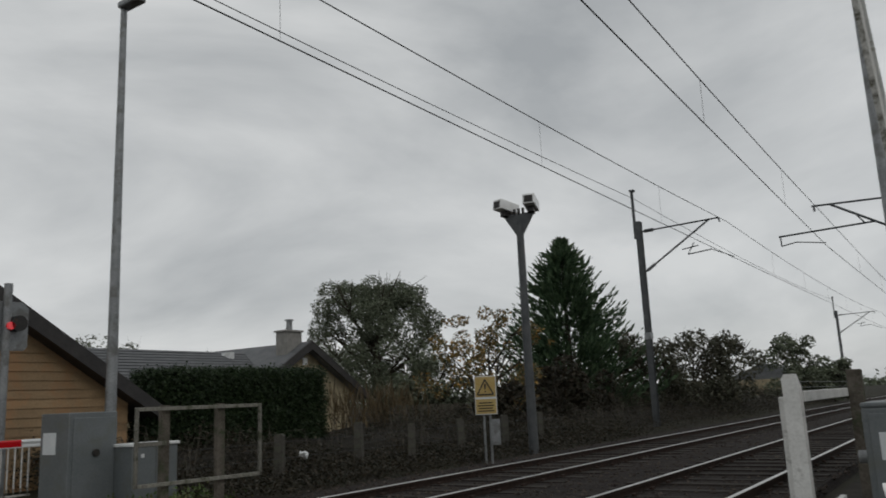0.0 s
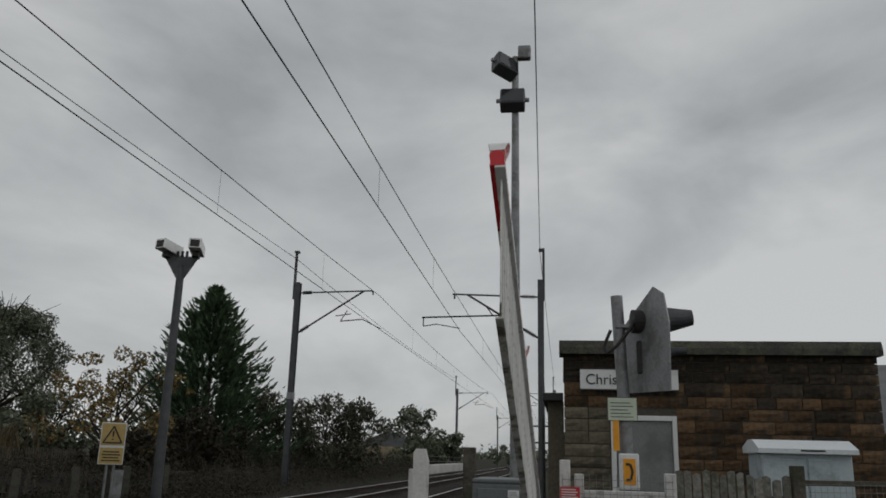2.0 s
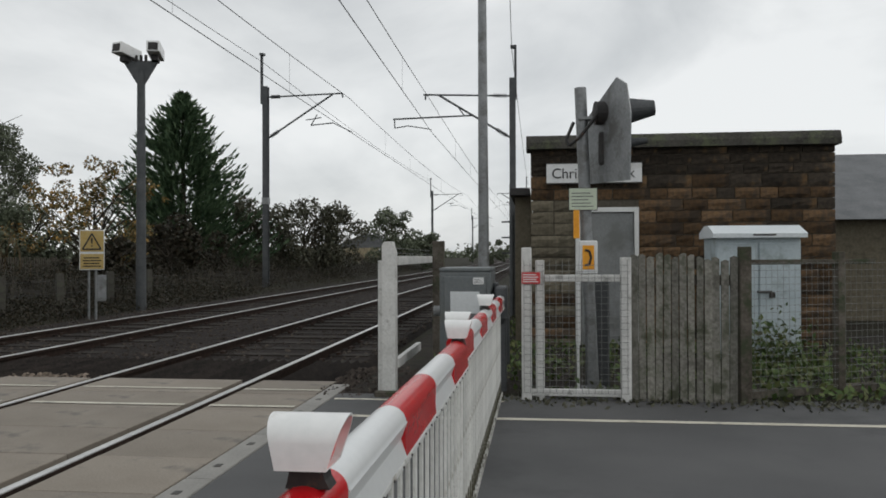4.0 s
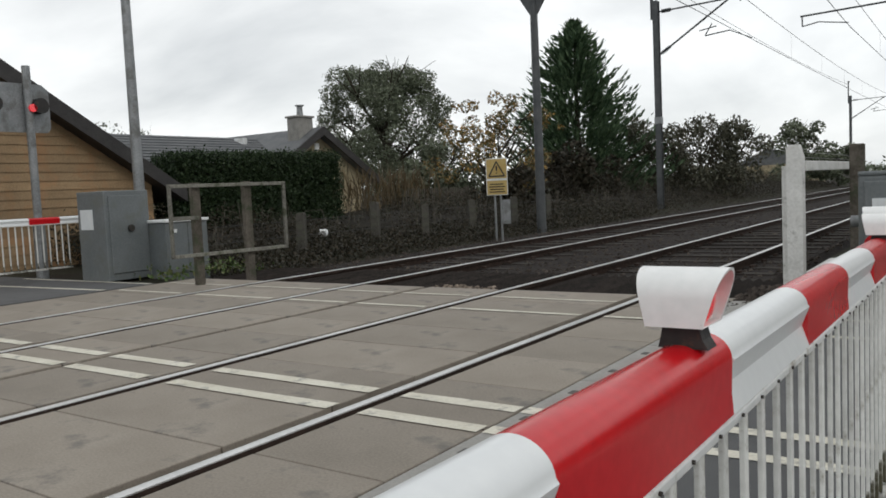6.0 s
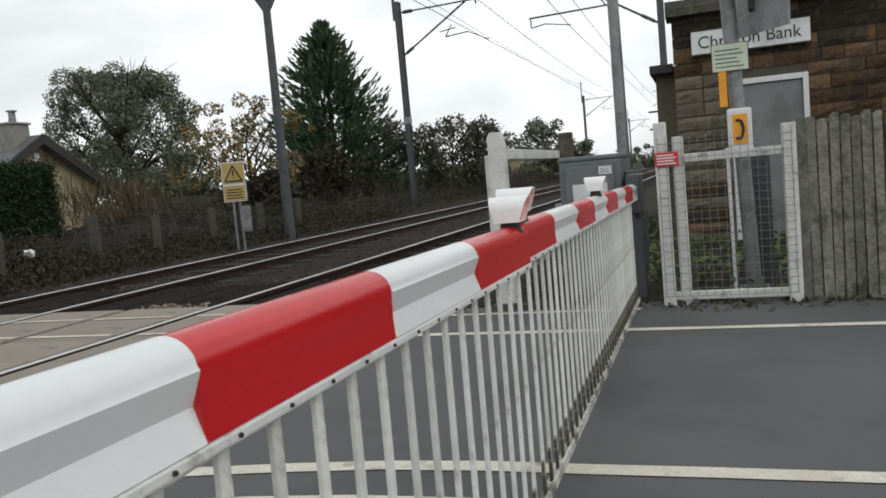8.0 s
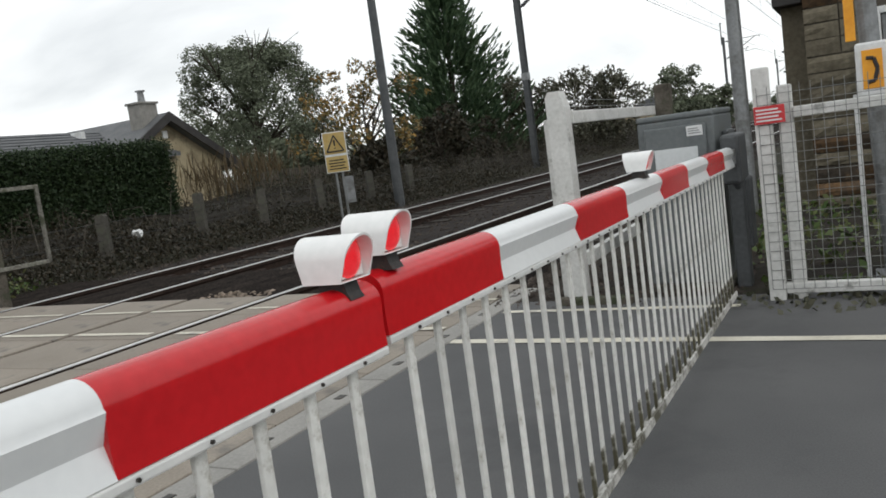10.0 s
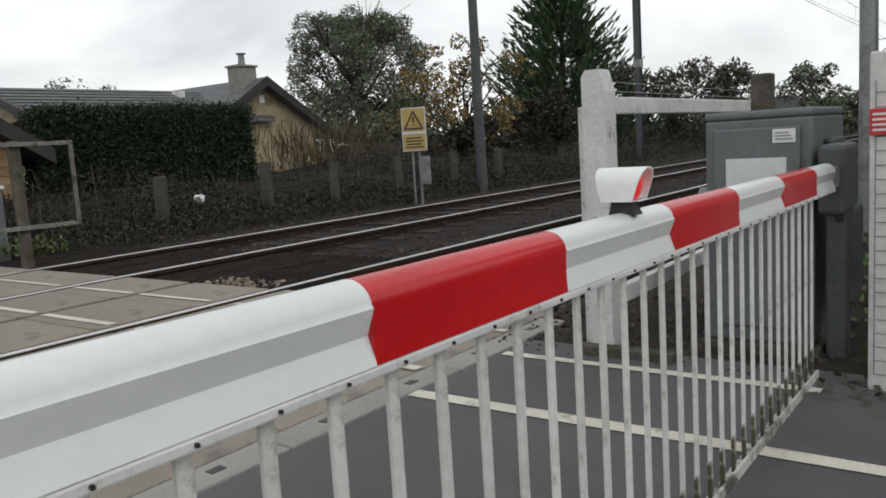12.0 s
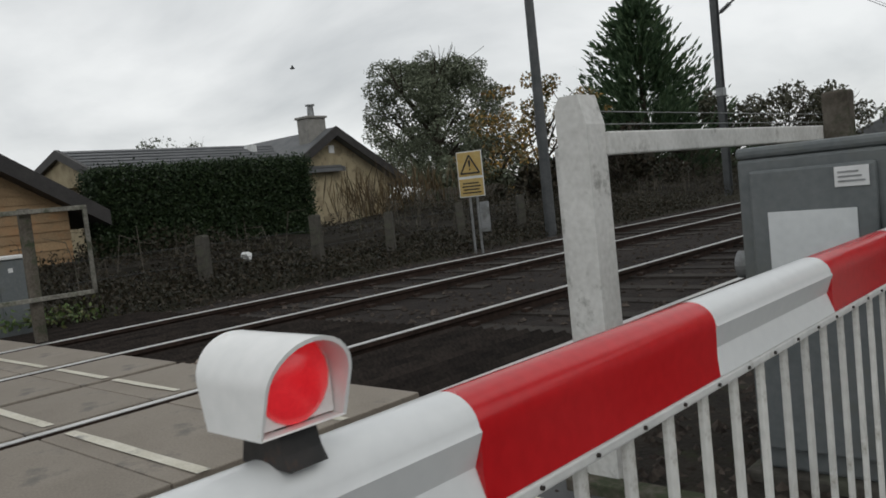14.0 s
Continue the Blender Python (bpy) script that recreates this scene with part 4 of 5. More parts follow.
def mast_right(x, y):
    """The shorter mast on the platform side, with a pull-off cantilever."""
    r = thing("electrification_mast", x, y, 0, "dark steel electrification mast with a bracket arm over the near track", "mast", "electrification masts")
    c = B()
    prism(c, [(-0.10, -0.11), (0.10, -0.11), (0.10, -0.095), (0.012, -0.095), (0.012, 0.095), (0.10, 0.095), (0.10, 0.11), (-0.10, 0.11), (-0.10, 0.095), (-0.012, 0.095), (-0.012, -0.095), (-0.10, -0.095)], -0.3, 7.0, "z")
    part("column", c, M["galv_dark"], r)
    part("extension", bx((0.06, -0.045, 6.3), (0.14, 0.045, 8.1), 0.006), M["galv_dark"], r)
    part("cap", bx((-0.06, -0.1, 7.98), (0.14, 0.06, 8.08), 0.01), M["galv_dark"], r)
    for a, b, rr in (((-0.1, 0, 6.42), (-2.97, 0, 6.53), 0.03), ((-0.1, 0, 5.05), (-2.45, 0, 6.5), 0.035), ((-1.3, 0, 5.80), (-4.0, 0, 5.73), 0.028), ((-1.6, 0, 5.8), (-1.8, 0, 6.08), 0.02),
                     ((-3.95, 0, 5.73), (-3.95, 0, 5.43), 0.02), ((-3.95, 0, 5.43), (-3.5, 0, 5.50), 0.018), ((-3.5, 0, 5.50), (-2.7, 0, 5.36), 0.016), ((-2.9, 0, 6.53), (-2.9, 0, 6.36), 0.03)):
        part("cantilever_tube", rd(a, b, rr, seg=8), M["galv_dark"], r)
    for a, b in (((-0.1, 0, 6.42), (-2.97, 0, 6.53)), ((-0.1, 0, 5.05), (-2.45, 0, 6.5))):
        i = B()
        for k in range(7):
            rod(i, Vector(a).lerp(Vector(b), 0.04 + 0.022 * k), Vector(a).lerp(Vector(b), 0.05 + 0.022 * k), 0.065, seg=12)
        part("insulator", i, M["grey_dark"], r, "ribbed dark insulator")
    return r


def far_masts():
    for y, xs in ((78, (-7.6, 1.8)), (128, (-7.6, 1.8))):
        for x in xs:
            mast(x, y, 1 if x < 0 else -1, "distant steel electrification mast above the track")


def wire(pts, r=0.010):
    c = bpy.data.curves.new("overhead_wire", "CURVE")
    c.dimensions, c.bevel_depth, c.bevel_resolution = "3D", r, 1
    sp = c.splines.new("POLY")
    sp.points.add(len(pts) - 1)
    for q, p in zip(sp.points, pts):
        q.co = (*p, 1)
    c.materials.append(M["wire"])
    return new("overhead_wire", c)


def sag(x0, y0, z0, x1, y1, z1, drop, n=24):
    return [(x0 + (x1 - x0) * k / n, y0 + (y1 - y0) * k / n, z0 + (z1 - z0) * k / n - 4 * drop * (k / n) * (1 - k / n)) for k in range(n + 1)]


def wires():
    runs = (((-4.25, -22), (-4.35, 29.3), (-4.1, 78), (-4.3, 128), 5.80, 7.05, 0.40), ((0.29, -22), (-0.86, 26.5), (-0.6, 78), (-0.8, 128), 5.25, 6.25, 0.36))
    for p0, p1, p2, p3, zc, zt, dip in runs:
        for (xa, a), (xb, b) in ((p0, p1), (p1, p2), (p2, p3)):
            tagged(wire(sag(xa, a, zt, xb, b, zt, dip)), "thin dark catenary wire above the track", "overhead wire", "overhead wires")
            tagged(wire(sag(xa, a, zc, xb, b, zc, 0.03)), "thin dark contact wire above the track", "overhead wire", "overhead wires")
            for k in range(1, 7):
                u = k / 7
                x, y = xa + (xb - xa) * u, a + (b - a) * u
                d = wire([(x, y, zc), (x, y, zt - 4 * dip * u * (1 - u))], 0.003)
                d.name = "dropper_wire"
                tagged(d, "fine vertical dropper between two wires", "dropper wire", "dropper wires")
    for x0, x1, z, ya in ((-7.6, -7.7, 8.5, 29.3), (2.9, 1.8, 8.0, 26.5)):
        for xa, a, xb, b in ((x0, -22, x1, ya), (x1, ya, x1, 78)):
            tagged(wire(sag(xa, a, z, xb, b, z, 0.3)), "thin dark return wire along the masts", "overhead wire", "overhead wires")


def camera_pole():
    r = thing("cctv_pole", -6.72, 18.05, -0.2, "dark steel pole carrying two white camera housings", "camera pole")
    part("pole", rd((0, 0, -0.1), (0, 0, 5.75), 0.12, 0.09, seg=16), M["galv_dark"], r)
    y = B()
    prism(y, [(-0.1, 5.45), (0.1, 5.45), (0.44, 5.98), (-0.44, 5.98)], -0.03, 0.03)
    part("yoke", y, M["galv_dark"], r, "fan-shaped yoke")
    for s in (-1, 1):
        c = part("camera_housing", bx((-0.15, -0.33, -0.12), (0.15, 0.33, 0.14), 0.02), M["hood"], r, "white boxy camera housing")
        c.matrix_basis = pose(s * 0.36, 0, 6.2, -8, 0, s * 16)
        part("bracket", bx((-0.08, -0.12, -0.26), (0.08, 0.12, -0.12), 0.01), M["black"], c)
        part("window", bx((-0.11, -0.335, -0.09), (0.11, -0.331, 0.09)), M["black"], c)
    for x in (-0.12, 0.0, 0.12):
        part("fitting", rd((x, 0, 5.95), (x, 0, 6.12), 0.035, seg=8), M["black"], r)


def warning_sign():
    r = thing("warning_sign", -6.16, 15.0, -0.02, "yellow warning sign with a black triangle on two thin posts", "sign", rz=22)
    part("plate", bx((-0.23, -0.012, 0.9), (0.23, 0.0, 1.69), 0.004), M["paper"], r, "pale sign plate")
    part("face", bx((-0.215, -0.017, 1.26), (0.215, -0.013, 1.675), 0.002), M["yellow"], r)
    part("face", bx((-0.215, -0.017, 0.915), (0.215, -0.013, 1.215), 0.002), M["yellow"], r)
    t = B()
    for a, b in (((-0.17, 1.31), (0.17, 1.31)), ((0.17, 1.31), (0.0, 1.62)), ((0.0, 1.62), (-0.17, 1.31))):
        rod(t, (a[0], -0.02, a[1]), (b[0], -0.02, b[1]), 0.014, seg=6)
    rod(t, (0, -0.02, 1.42), (0, -0.02, 1.53), 0.014, 0.02, seg=6)
    rod(t, (0, -0.02, 1.36), (0, -0.02, 1.385), 0.016, seg=6)
    part("triangle", t, M["ink"], r, "black warning triangle")
    for k in range(4):
        part("text_bar", bx((-0.17 + 0.02 * (k % 2), -0.019, 0.96 + 0.055 * k), (0.17 - 0.03 * (k % 2), -0.0175, 0.985 + 0.055 * k)), M["bark"], r)
    for x in (-0.06, 0.07):
        part("post", rd((x, 0.02, -0.3), (x, 0.02, 1.6), 0.024, seg=8), M["galv"], r)
    part("side_plate", bx((0.06, 0.03, 0.28), (0.26, 0.045, 0.80), 0.004), M["galv"], r, "bent grey metal plate")


# ---- far side of the line ----
def far_machine():
    r = thing("far_barrier_machine", -7.74, 6.93, 0, "grey barrier machine cabinet across the line", "barrier machine", "barrier machines")
    part("body", bx((-0.32, -0.36, 0.0), (0.33, 0.34, 1.25), 0.012), M["grey"], r)
    part("door", bx((0.33, -0.30, 0.1), (0.345, 0.29, 1.18), 0.006), M["grey"], r)
    part("lock", rd((0.345, 0.02, 0.72), (0.375, 0.02, 0.72), 0.05, seg=10), M["bolt"], r, "dark door lock")
    part("notice", bx((-0.25, -0.366, 0.72), (0.05, -0.361, 1.0), 0.001), M["paper"], r, "pale notice")
    part("side_cover", bx((-0.25, 0.345, 0.0), (0.1, 0.5, 1.2), 0.01), M["grey_dark"], r, "dark side cover")
    b, _, _ = boom("far_barrier_boom", [0.3, 0.62, 1.08, 1.55, 2.0, 2.48, 2.95, 3.4, 3.85], 1, 0, "lowered red and white barrier boom across the line", (), 0.5, 3.8)
    b.matrix_world = pose(-8.75, 7.3, 0.87)
    k = thing("boom_bracket", -8.75, 7.3, 0, "dark steel bracket arms holding the far boom", "bracket")
    part("arm", bx((-0.05, -0.3, 0.8), (0.12, 0.1, 0.92), 0.02), M["grey_dark"], k)
    part("stanchion", bx((-0.05, -0.05, -0.1), (0.1, 0.1, 0.8), 0.01), M["grey_dark"], k)


def far_signal():
    r = thing("far_road_signal", -9.5, 6.78, -0.08, "road signal with a broad grey backboard seen from behind", "road signal")
    part("pole", rd((0, 0, -0.1), (0.0, 0, 3.3), 0.06, seg=16), M["galv"], r)
    part("base_post", rd((0, 0, -0.1), (0, 0, 0.9), 0.09, seg=16), M["galv"], r)
    b = B()
    prism(b, [(-0.8, 2.3), (0.3, 2.3), (0.36, 2.36), (0.36, 2.95), (0.25, 3.04), (-0.8, 3.04)], -0.02, 0.0, "x")
    for v in b.verts:
        v.co.x -= 0.06
    part("backboard", b, M["galv"], r, "grey backboard")
    for y in (-0.55, 0.15):
        part("lamp_housing", rd((-0.02, y, 2.7), (0.1, y, 2.7), 0.12, seg=16), M["black"], r, "black lamp housing")
    # a reflector, no light source; the shared lens material adds a glow to it
    part("red_lamp", rd((0.06, 0.02, 2.66), (0.1, 0.02, 2.66), 0.06, seg=14), M["lens"], r, "small red reflector")


def white_frame():
    r = thing("white_gate_frame", -5.6, 6.27, 0, "greyed white timber frame fence with dark posts behind", "fence", rz=-8)
    for z in (1.22, 0.36):
        part("rail", bx((-0.02, 0, z), (0.02, 1.72, z + 0.045), 0.005), M["pale"], r)
    for y in (0.0, 1.68):
        part("upright", bx((-0.02, y, 0.36), (0.02, y + 0.04, 1.25), 0.005), M["pale"], r)
    for y in (0.35, 1.1):
        part("post", bx((-0.12, y, -0.25), (-0.04, y + 0.11, 1.28), 0.008), M["wood"], r)
    part("mid_rail", bx((-0.03, 0.05, 0.82), (0.0, 0.4, 0.87), 0.004), M["pale"], r)
    g = thing("grey_locker", -7.21, 7.60, 0, "small grey two-door equipment locker", "locker")
    part("body", bx((-0.2, -0.36, -0.15), (0.2, 0.36, 0.77), 0.01), M["grey"], g)
    part("lid", bx((-0.23, -0.38, 0.77), (0.23, 0.38, 0.81), 0.008), M["sign"], g, "pale lid")
    for y in (-0.345, 0.005):
        d = part("door", bx((0.2, y, 0.04), (0.212, y + 0.34, 0.75), 0.004), M["grey"], g)
        part("plate", bx((0.212, y + 0.11, 0.62), (0.216, y + 0.16, 0.67), 0.001), M["sign"], d)


def boundary_posts():
    bm = B()
    prism(bm, [(-0.08, -0.3), (0.08, -0.3), (0.075, 0.9), (0.05, 0.93), (-0.05, 0.93), (-0.075, 0.9)], -0.07, 0.07)
    first = None
    for k, (y, x, h) in enumerate(((12.72, -7.7, 1.0), (10.6, -7.7, 0.8), (14.3, -7.6, 0.82), (16.4, -7.7, 0.85), (18.4, -7.7, 0.85), (20.5, -7.8, 0.85))):
        if first is None:
            first = link("fence_post", bm, M["concrete"])
            tagged(first, "mossy concrete boundary fence post in the brambles", "fence post", "boundary fence posts")
            first.matrix_basis = pose(x, y, -0.06, 0, 0, 20)
        else:
            copy_thing(first, pose(x, y, -0.05 - (1 - h) * 0.6, random.uniform(-3, 3), random.uniform(-3, 3), 15 + 10 * k))
    f = thing("paling_fence", -12.6, 20.2, 0, "low grey paling fence half hidden by brambles", "fence")
    for k in range(34):
        part("paling", bx((-0.01, k * 0.11, 0.6), (0.01, k * 0.11 + 0.07, 1.12 + random.uniform(-0.04, 0.03)), 0.003), M["wood"], f)
    part("rail", bx((-0.04, 0, 0.85), (-0.012, 3.75, 0.92)), M["wood"], f)
    for k in range(5):
        part("post", bx((-0.12, k * 0.9, -0.1), (-0.042, k * 0.9 + 0.08, 1.1)), M["wood"], f)
    w = B()
    for z in (0.35, 0.62):
        rod(w, (-7.65, 8.6, z), (-7.7, 22, z), 0.004, seg=5)
    tagged(link("fence_wire", w, M["wire"]), "slack wires between the boundary posts", "fence wire")


def bungalow():
    r = thing("bungalow", -20.0, 0, 0, "low stone bungalow with a grey slate roof and chimney", "house")
    part("wall", bx((-4.2, 14.4, -0.2), (2.2, 21.5, 2.3)), M["render_wall"], r)
    rf = B()
    prism(rf, [(2.7, 2.2), (-0.4, 3.32), (-4.8, 2.2), (-4.8, 2.1), (-0.4, 3.2), (2.7, 2.08)], 14.0, 21.9)
    roof = part("roof", rf, M["slate"], r, "grey slate roof")
    for k in range(10):
        u = k / 10
        part("slate_course", bx((2.7 - 3.1 * u - 0.31, 14.0, 0), (2.7 - 3.1 * u, 21.9, 0.012)), M["slate"], roof).matrix_basis = pose(0, 0, 2.2 + 1.12 * u + 0.02)
    part("flashing", bx((0.0, 19.9, 2.98), (0.5, 20.05, 3.25)), M["sign"], r, "pale lead flashing")
    g = B()
    prism(g, [(18.7, 1.6), (24.5, 1.6), (21.6, 3.40)], -3.0, 2.4, "x")
    part("cross_gable", g, M["render_wall"], r, "cream gable wall")
    part("wall", bx((-3.0, 19.2, -0.2), (2.396, 24.0, 1.65)), M["render_wall"], r)
    for sgn in (-1, 1):
        b = B()
        prism(b, [(21.6, 3.52), (21.6 + sgn * 3.05, 1.66), (21.6 + sgn * 3.05, 1.44), (21.6, 3.29)], -3.2, 2.75, "x")
        part("gable_roof", b, M["slate"], r)
        q = B()
        prism(q, [(21.6, 3.54), (21.6 + sgn * 3.1, 1.66), (21.6 + sgn * 3.1, 1.38), (21.6, 3.23)], 2.75, 2.82, "x")
        part("bargeboard", q, M["bargeboard"], r, "dark bargeboard")
    part("gable_vent", bx((2.41, 21.5, 2.7), (2.44, 21.72, 2.95)), M["sign"], r)
    w = part("window", bx((2.2, 15.3, 0.9), (2.26, 16.3, 1.9)), M["frame_paint"], r)
    part("pane", bx((2.262, 15.36, 0.96), (2.27, 16.24, 1.84)), M["glass"], w)
    for sgn in (-1, 1):
        q = B()
        prism(q, [(-0.4, 3.36), (-0.4 + sgn * (3.2 if sgn > 0 else 4.4), 2.2), (-0.4 + sgn * (3.2 if sgn > 0 else 4.4), 1.98), (-0.4, 3.1)], 13.9, 14.02, "y")
        part("bargeboard", q, M["bargeboard"], r)
    gw = B()
    prism(gw, [(2.2, 2.25), (-0.4, 3.15), (-4.2, 2.25)], 14.05, 14.45, "y")
    part("gable_wall", gw, M["render_wall"], r)
    c = part("chimney", bx((1.75, 20.85, 2.8), (2.3, 21.6, 3.87), 0.02), M["chimney"], r, "square grey stone chimney")
    part("chimney_cap", bx((1.70, 20.8, 3.87), (2.35, 21.65, 3.94), 0.01), M["chimney"], c)
    part("pot", rd((2.02, 21.25, 3.94), (2.02, 21.25, 4.30), 0.12, 0.1, seg=14), M["galv"], c, "metal chimney pot")
    part("pot_cap", rd((2.02, 21.25, 4.30), (2.02, 21.25, 4.34), 0.16, seg=14), M["galv"], c)


def timber_house():
    r = thing("timber_house", -11.72, 5.85, -0.16, "golden weatherboarded house with a dark pitched roof", "house")
    wall = part("wall", bx((-7, -4.6, -0.2), (-0.08, 4.6, 1.6)), M["boards"], r)
    g = B()
    prism(g, [(-4.6, 1.6), (4.6, 1.6), (0.0, 4.45)], -7, -0.08, "x")
    part("gable", g, M["boards"], r)
    z = -0.1
    while z < 4.3:
        half = 4.6 if z < 1.6 else 4.6 * (4.45 - z) / 2.85
        if half > 0.2:
            b = B()
            prism(b, [(-0.08, z), (-0.035, z), (-0.055, z + 0.17), (-0.08, z + 0.17)], -half, half, "y")
            part("board", b, M["boards"], wall)
        z += 0.165
    for sgn in (-1, 1):
        q = B()
        prism(q, [(0.0, 4.78), (sgn * 5.2, 1.50), (sgn * 5.2, 1.22), (0.0, 4.42)], -7.4, 0.32, "x")
        part("roof_slope", q, M["bargeboard"], r, "dark roof with deep bargeboards")


def hedge():
    r = thing("clipped_hedge", -11.75, 13.2, 0, "dense clipped dark green hedge in front of the bungalow", "hedge", rz=-10)
    # solid block in the bank's soil colour: shade between the leaves, put in as colour
    part("core", bx((-0.45, -2.05, -0.1), (0.32, 2.05, 1.90), 0.2), M["bank"], r, "solid dark block coloured for the shade inside")
    n = 56000
    f = RNG.choice(4, n, p=(0.55, 0.2, 0.125, 0.125))
    x = np.where(f == 0, 0.5, np.where(f == 1, RNG.uniform(-0.6, 0.5, n), RNG.uniform(-0.6, 0.5, n)))
    y = np.where(f == 2, -2.17, np.where(f == 3, 2.17, RNG.uniform(-2.17, 2.17, n)))
    z = np.where(f == 1, 2.04, RNG.uniform(0.0, 2.04, n))
    p = np.stack((x, y, z), -1) + RNG.normal(0, 0.06, (n, 3))
    leaves("foliage", p, 0.058, LEAF["hedge"], r)


def limb_tree(name, x, y, z, h, spread, balls, n, size, leaf, label, seed=1, trunk_r=0.2):
    r = thing(name, x, y, z, label, "tree")
    rr = random.Random(seed)
    part("trunk", rd((0, 0, -0.2), (0.1, 0.1, h * 0.55), trunk_r, trunk_r * 0.55, seg=12), M["bark"], r)
    for k in range(14):
        lim = B()
        a = rr.uniform(0, 6.28)
        z0 = h * rr.uniform(0.2, 0.55)
        p = Vector((0.05, 0.05, z0))
        q = Vector((math.cos(a) * spread * rr.uniform(0.3, 0.6), math.sin(a) * spread * rr.uniform(0.3, 0.6), z0 + h * rr.uniform(0.12, 0.3)))
        e = q + Vector((math.cos(a) * spread * 0.3, math.sin(a) * spread * 0.3, h * rr.uniform(0.08, 0.2)))
        rod(lim, p, q, trunk_r * 0.35, trunk_r * 0.2, seg=7)
        rod(lim, q, e, trunk_r * 0.2, trunk_r * 0.05, seg=6)
        for _ in range(4):
            e2 = q + Vector((rr.uniform(-1, 1) * spread * 0.4, rr.uniform(-1, 1) * spread * 0.4, h * rr.uniform(0.05, 0.26)))
            rod(lim, q, e2, trunk_r * 0.12, trunk_r * 0.03, seg=5)
        part("limb", lim, M["bark"], r)
    leaves("crown", ball_points(n, balls), size, leaf, r)
    return r


def cluster(n, rx, ry, z0, z1, r0, r1, seed):
    rr = random.Random(seed)
    out = []
    for _ in range(n):
        u = rr.random()
        z = z0 + (z1 - z0) * u
        wide = math.sin(math.pi * (0.18 + 0.72 * u)) ** 0.7
        a, d = rr.uniform(0, 6.28), math.sqrt(rr.random()) * wide
        out.append((math.cos(a) * rx * d, math.sin(a) * ry * d, z, rr.uniform(r0, r1)))
    return out


def trees():
    limb_tree("broadleaf_tree", -25.0, 34.8, -0.2, 8.5, 4.2, cluster(120, 4.2, 4.2, 1.3, 8.0, 0.42, 0.92, 3), 64000, 0.12, LEAF["oak"], "tall rounded grey-green broadleaf tree behind the bungalow", 2, 0.3)
    limb_tree("autumn_tree", -13.6, 27.6, -0.2, 4.6, 2.6, cluster(52, 2.9, 3.3, 0.8, 4.6, 0.2, 0.55, 5), 6200, 0.125, LEAF["autumn"], "thin autumn tree with yellow and green leaves", 4, 0.14)
    limb_tree("autumn_tree", -17.5, 29.5, -0.2, 3.6, 2.0, cluster(20, 2.0, 2.0, 1.0, 3.2, 0.4, 0.8, 8), 4200, 0.18, LEAF["oak"], "smaller green tree beside the autumn tree", 6, 0.14)
    # conifer: whorls of upswept sprays round a straight stem
    r = thing("conifer_tree", -15.3, 38.9, -0.2, "tall dark green conifer with upswept feathery sprays", "tree")
    part("trunk", rd((0, 0, -0.1), (0, 0, 9.8), 0.22, 0.03, seg=12), M["bark"], r)
    pts, ways, rr = [], [], random.Random(9)
    for k in range(1350):
        u = rr.random() ** 1.08
        z = 0.3 + 9.25 * u
        reach = (4.4 * (1 - u) ** 0.80 + 0.12) * rr.choice((0.62, 0.76, 0.9, 1.0, 1.08, 1.22))
        a = rr.uniform(0, 6.28)
        m = int(10 + 22 * (1 - u))
        t = RNG.uniform(0.3, 1, m)
        lift = 0.6 * reach ** 0.8
        p = np.stack((np.cos(a) * reach * t, np.sin(a) * reach * t, z + lift * t ** 2.6 - 0.12 * reach * t), -1)
        w = np.stack((np.full(m, math.cos(a)), np.full(m, math.sin(a)), 0.25 + 0.9 * t ** 2), -1)
        pts.append(p + RNG.normal(0, 0.07, (m, 3)) * (1.35 - t)[:, None])
        ways.append(w)
    leaves("sprays", np.concatenate(pts), 0.36, LEAF["conifer"], r, aspect=0.26, along=np.concatenate(ways))
    # smaller trees and bushes along the line
    for k, (x, y, h, sp, n, leaf, lab) in enumerate((
            (-11.6, 40.0, 4.4, 1.9, 5200, "bare", "thinning brown hedgerow tree by the line"),
            (-10.0, 42.0, 4.7, 1.7, 5000, "bare", "thinning brown hedgerow tree by the line"),
            (-8.7, 44.0, 4.2, 1.6, 4600, "bare", "thinning hedgerow tree with twiggy top"),
            (-11.6, 29.5, 2.6, 1.9, 5200, "scrub", "dense dark bush under the autumn tree"),
            (-11.2, 24.5, 2.1, 1.6, 4200, "scrub", "low dark bush behind the bramble bank"),
            (-12.5, 33.0, 3.3, 2.0, 4200, "scrub", "dense dark bush below the conifer"),
            (-9.3, 66.0, 5.2, 2.2, 4200, "oak", "distant dark rounded tree by the line"),
            (-7.2, 68.0, 3.2, 2.2, 3000, "oak", "distant low dark tree by the line"),
            (-4.0, 110.0, 3.5, 4.5, 3000, "oak", "distant woodland edge along the line"),
            (4.5, 62.0, 3.0, 2.2, 2600, "oak", "distant bush on the platform side"),
            (3.0, 24.0, 2.0, 0.9, 2200, "scrub", "bush at the platform end"),
            (-41.3, 28.0, 6.0, 1.5, 2600, "oak", "tree top above the bungalow roof"),
            (-40.2, 29.9, 6.0, 1.5, 2600, "oak", "tree top above the bungalow roof"),
            (-36.5, 33.6, 5.4, 1.0, 700, "bare", "small sparse tree above the roofs"),
            (-33.2, 35.7, 5.2, 1.2, 900, "bare", "small sparse tree behind the timber house"))):
        limb_tree("hedgerow_tree", x, y, -0.2, h, sp, cluster(20, sp, sp, h * 0.12, h * 0.92, h * 0.09, h * 0.2, 20 + k), n, 0.17 if y < 50 else 0.26, LEAF[leaf], lab, 30 + k, 0.1)
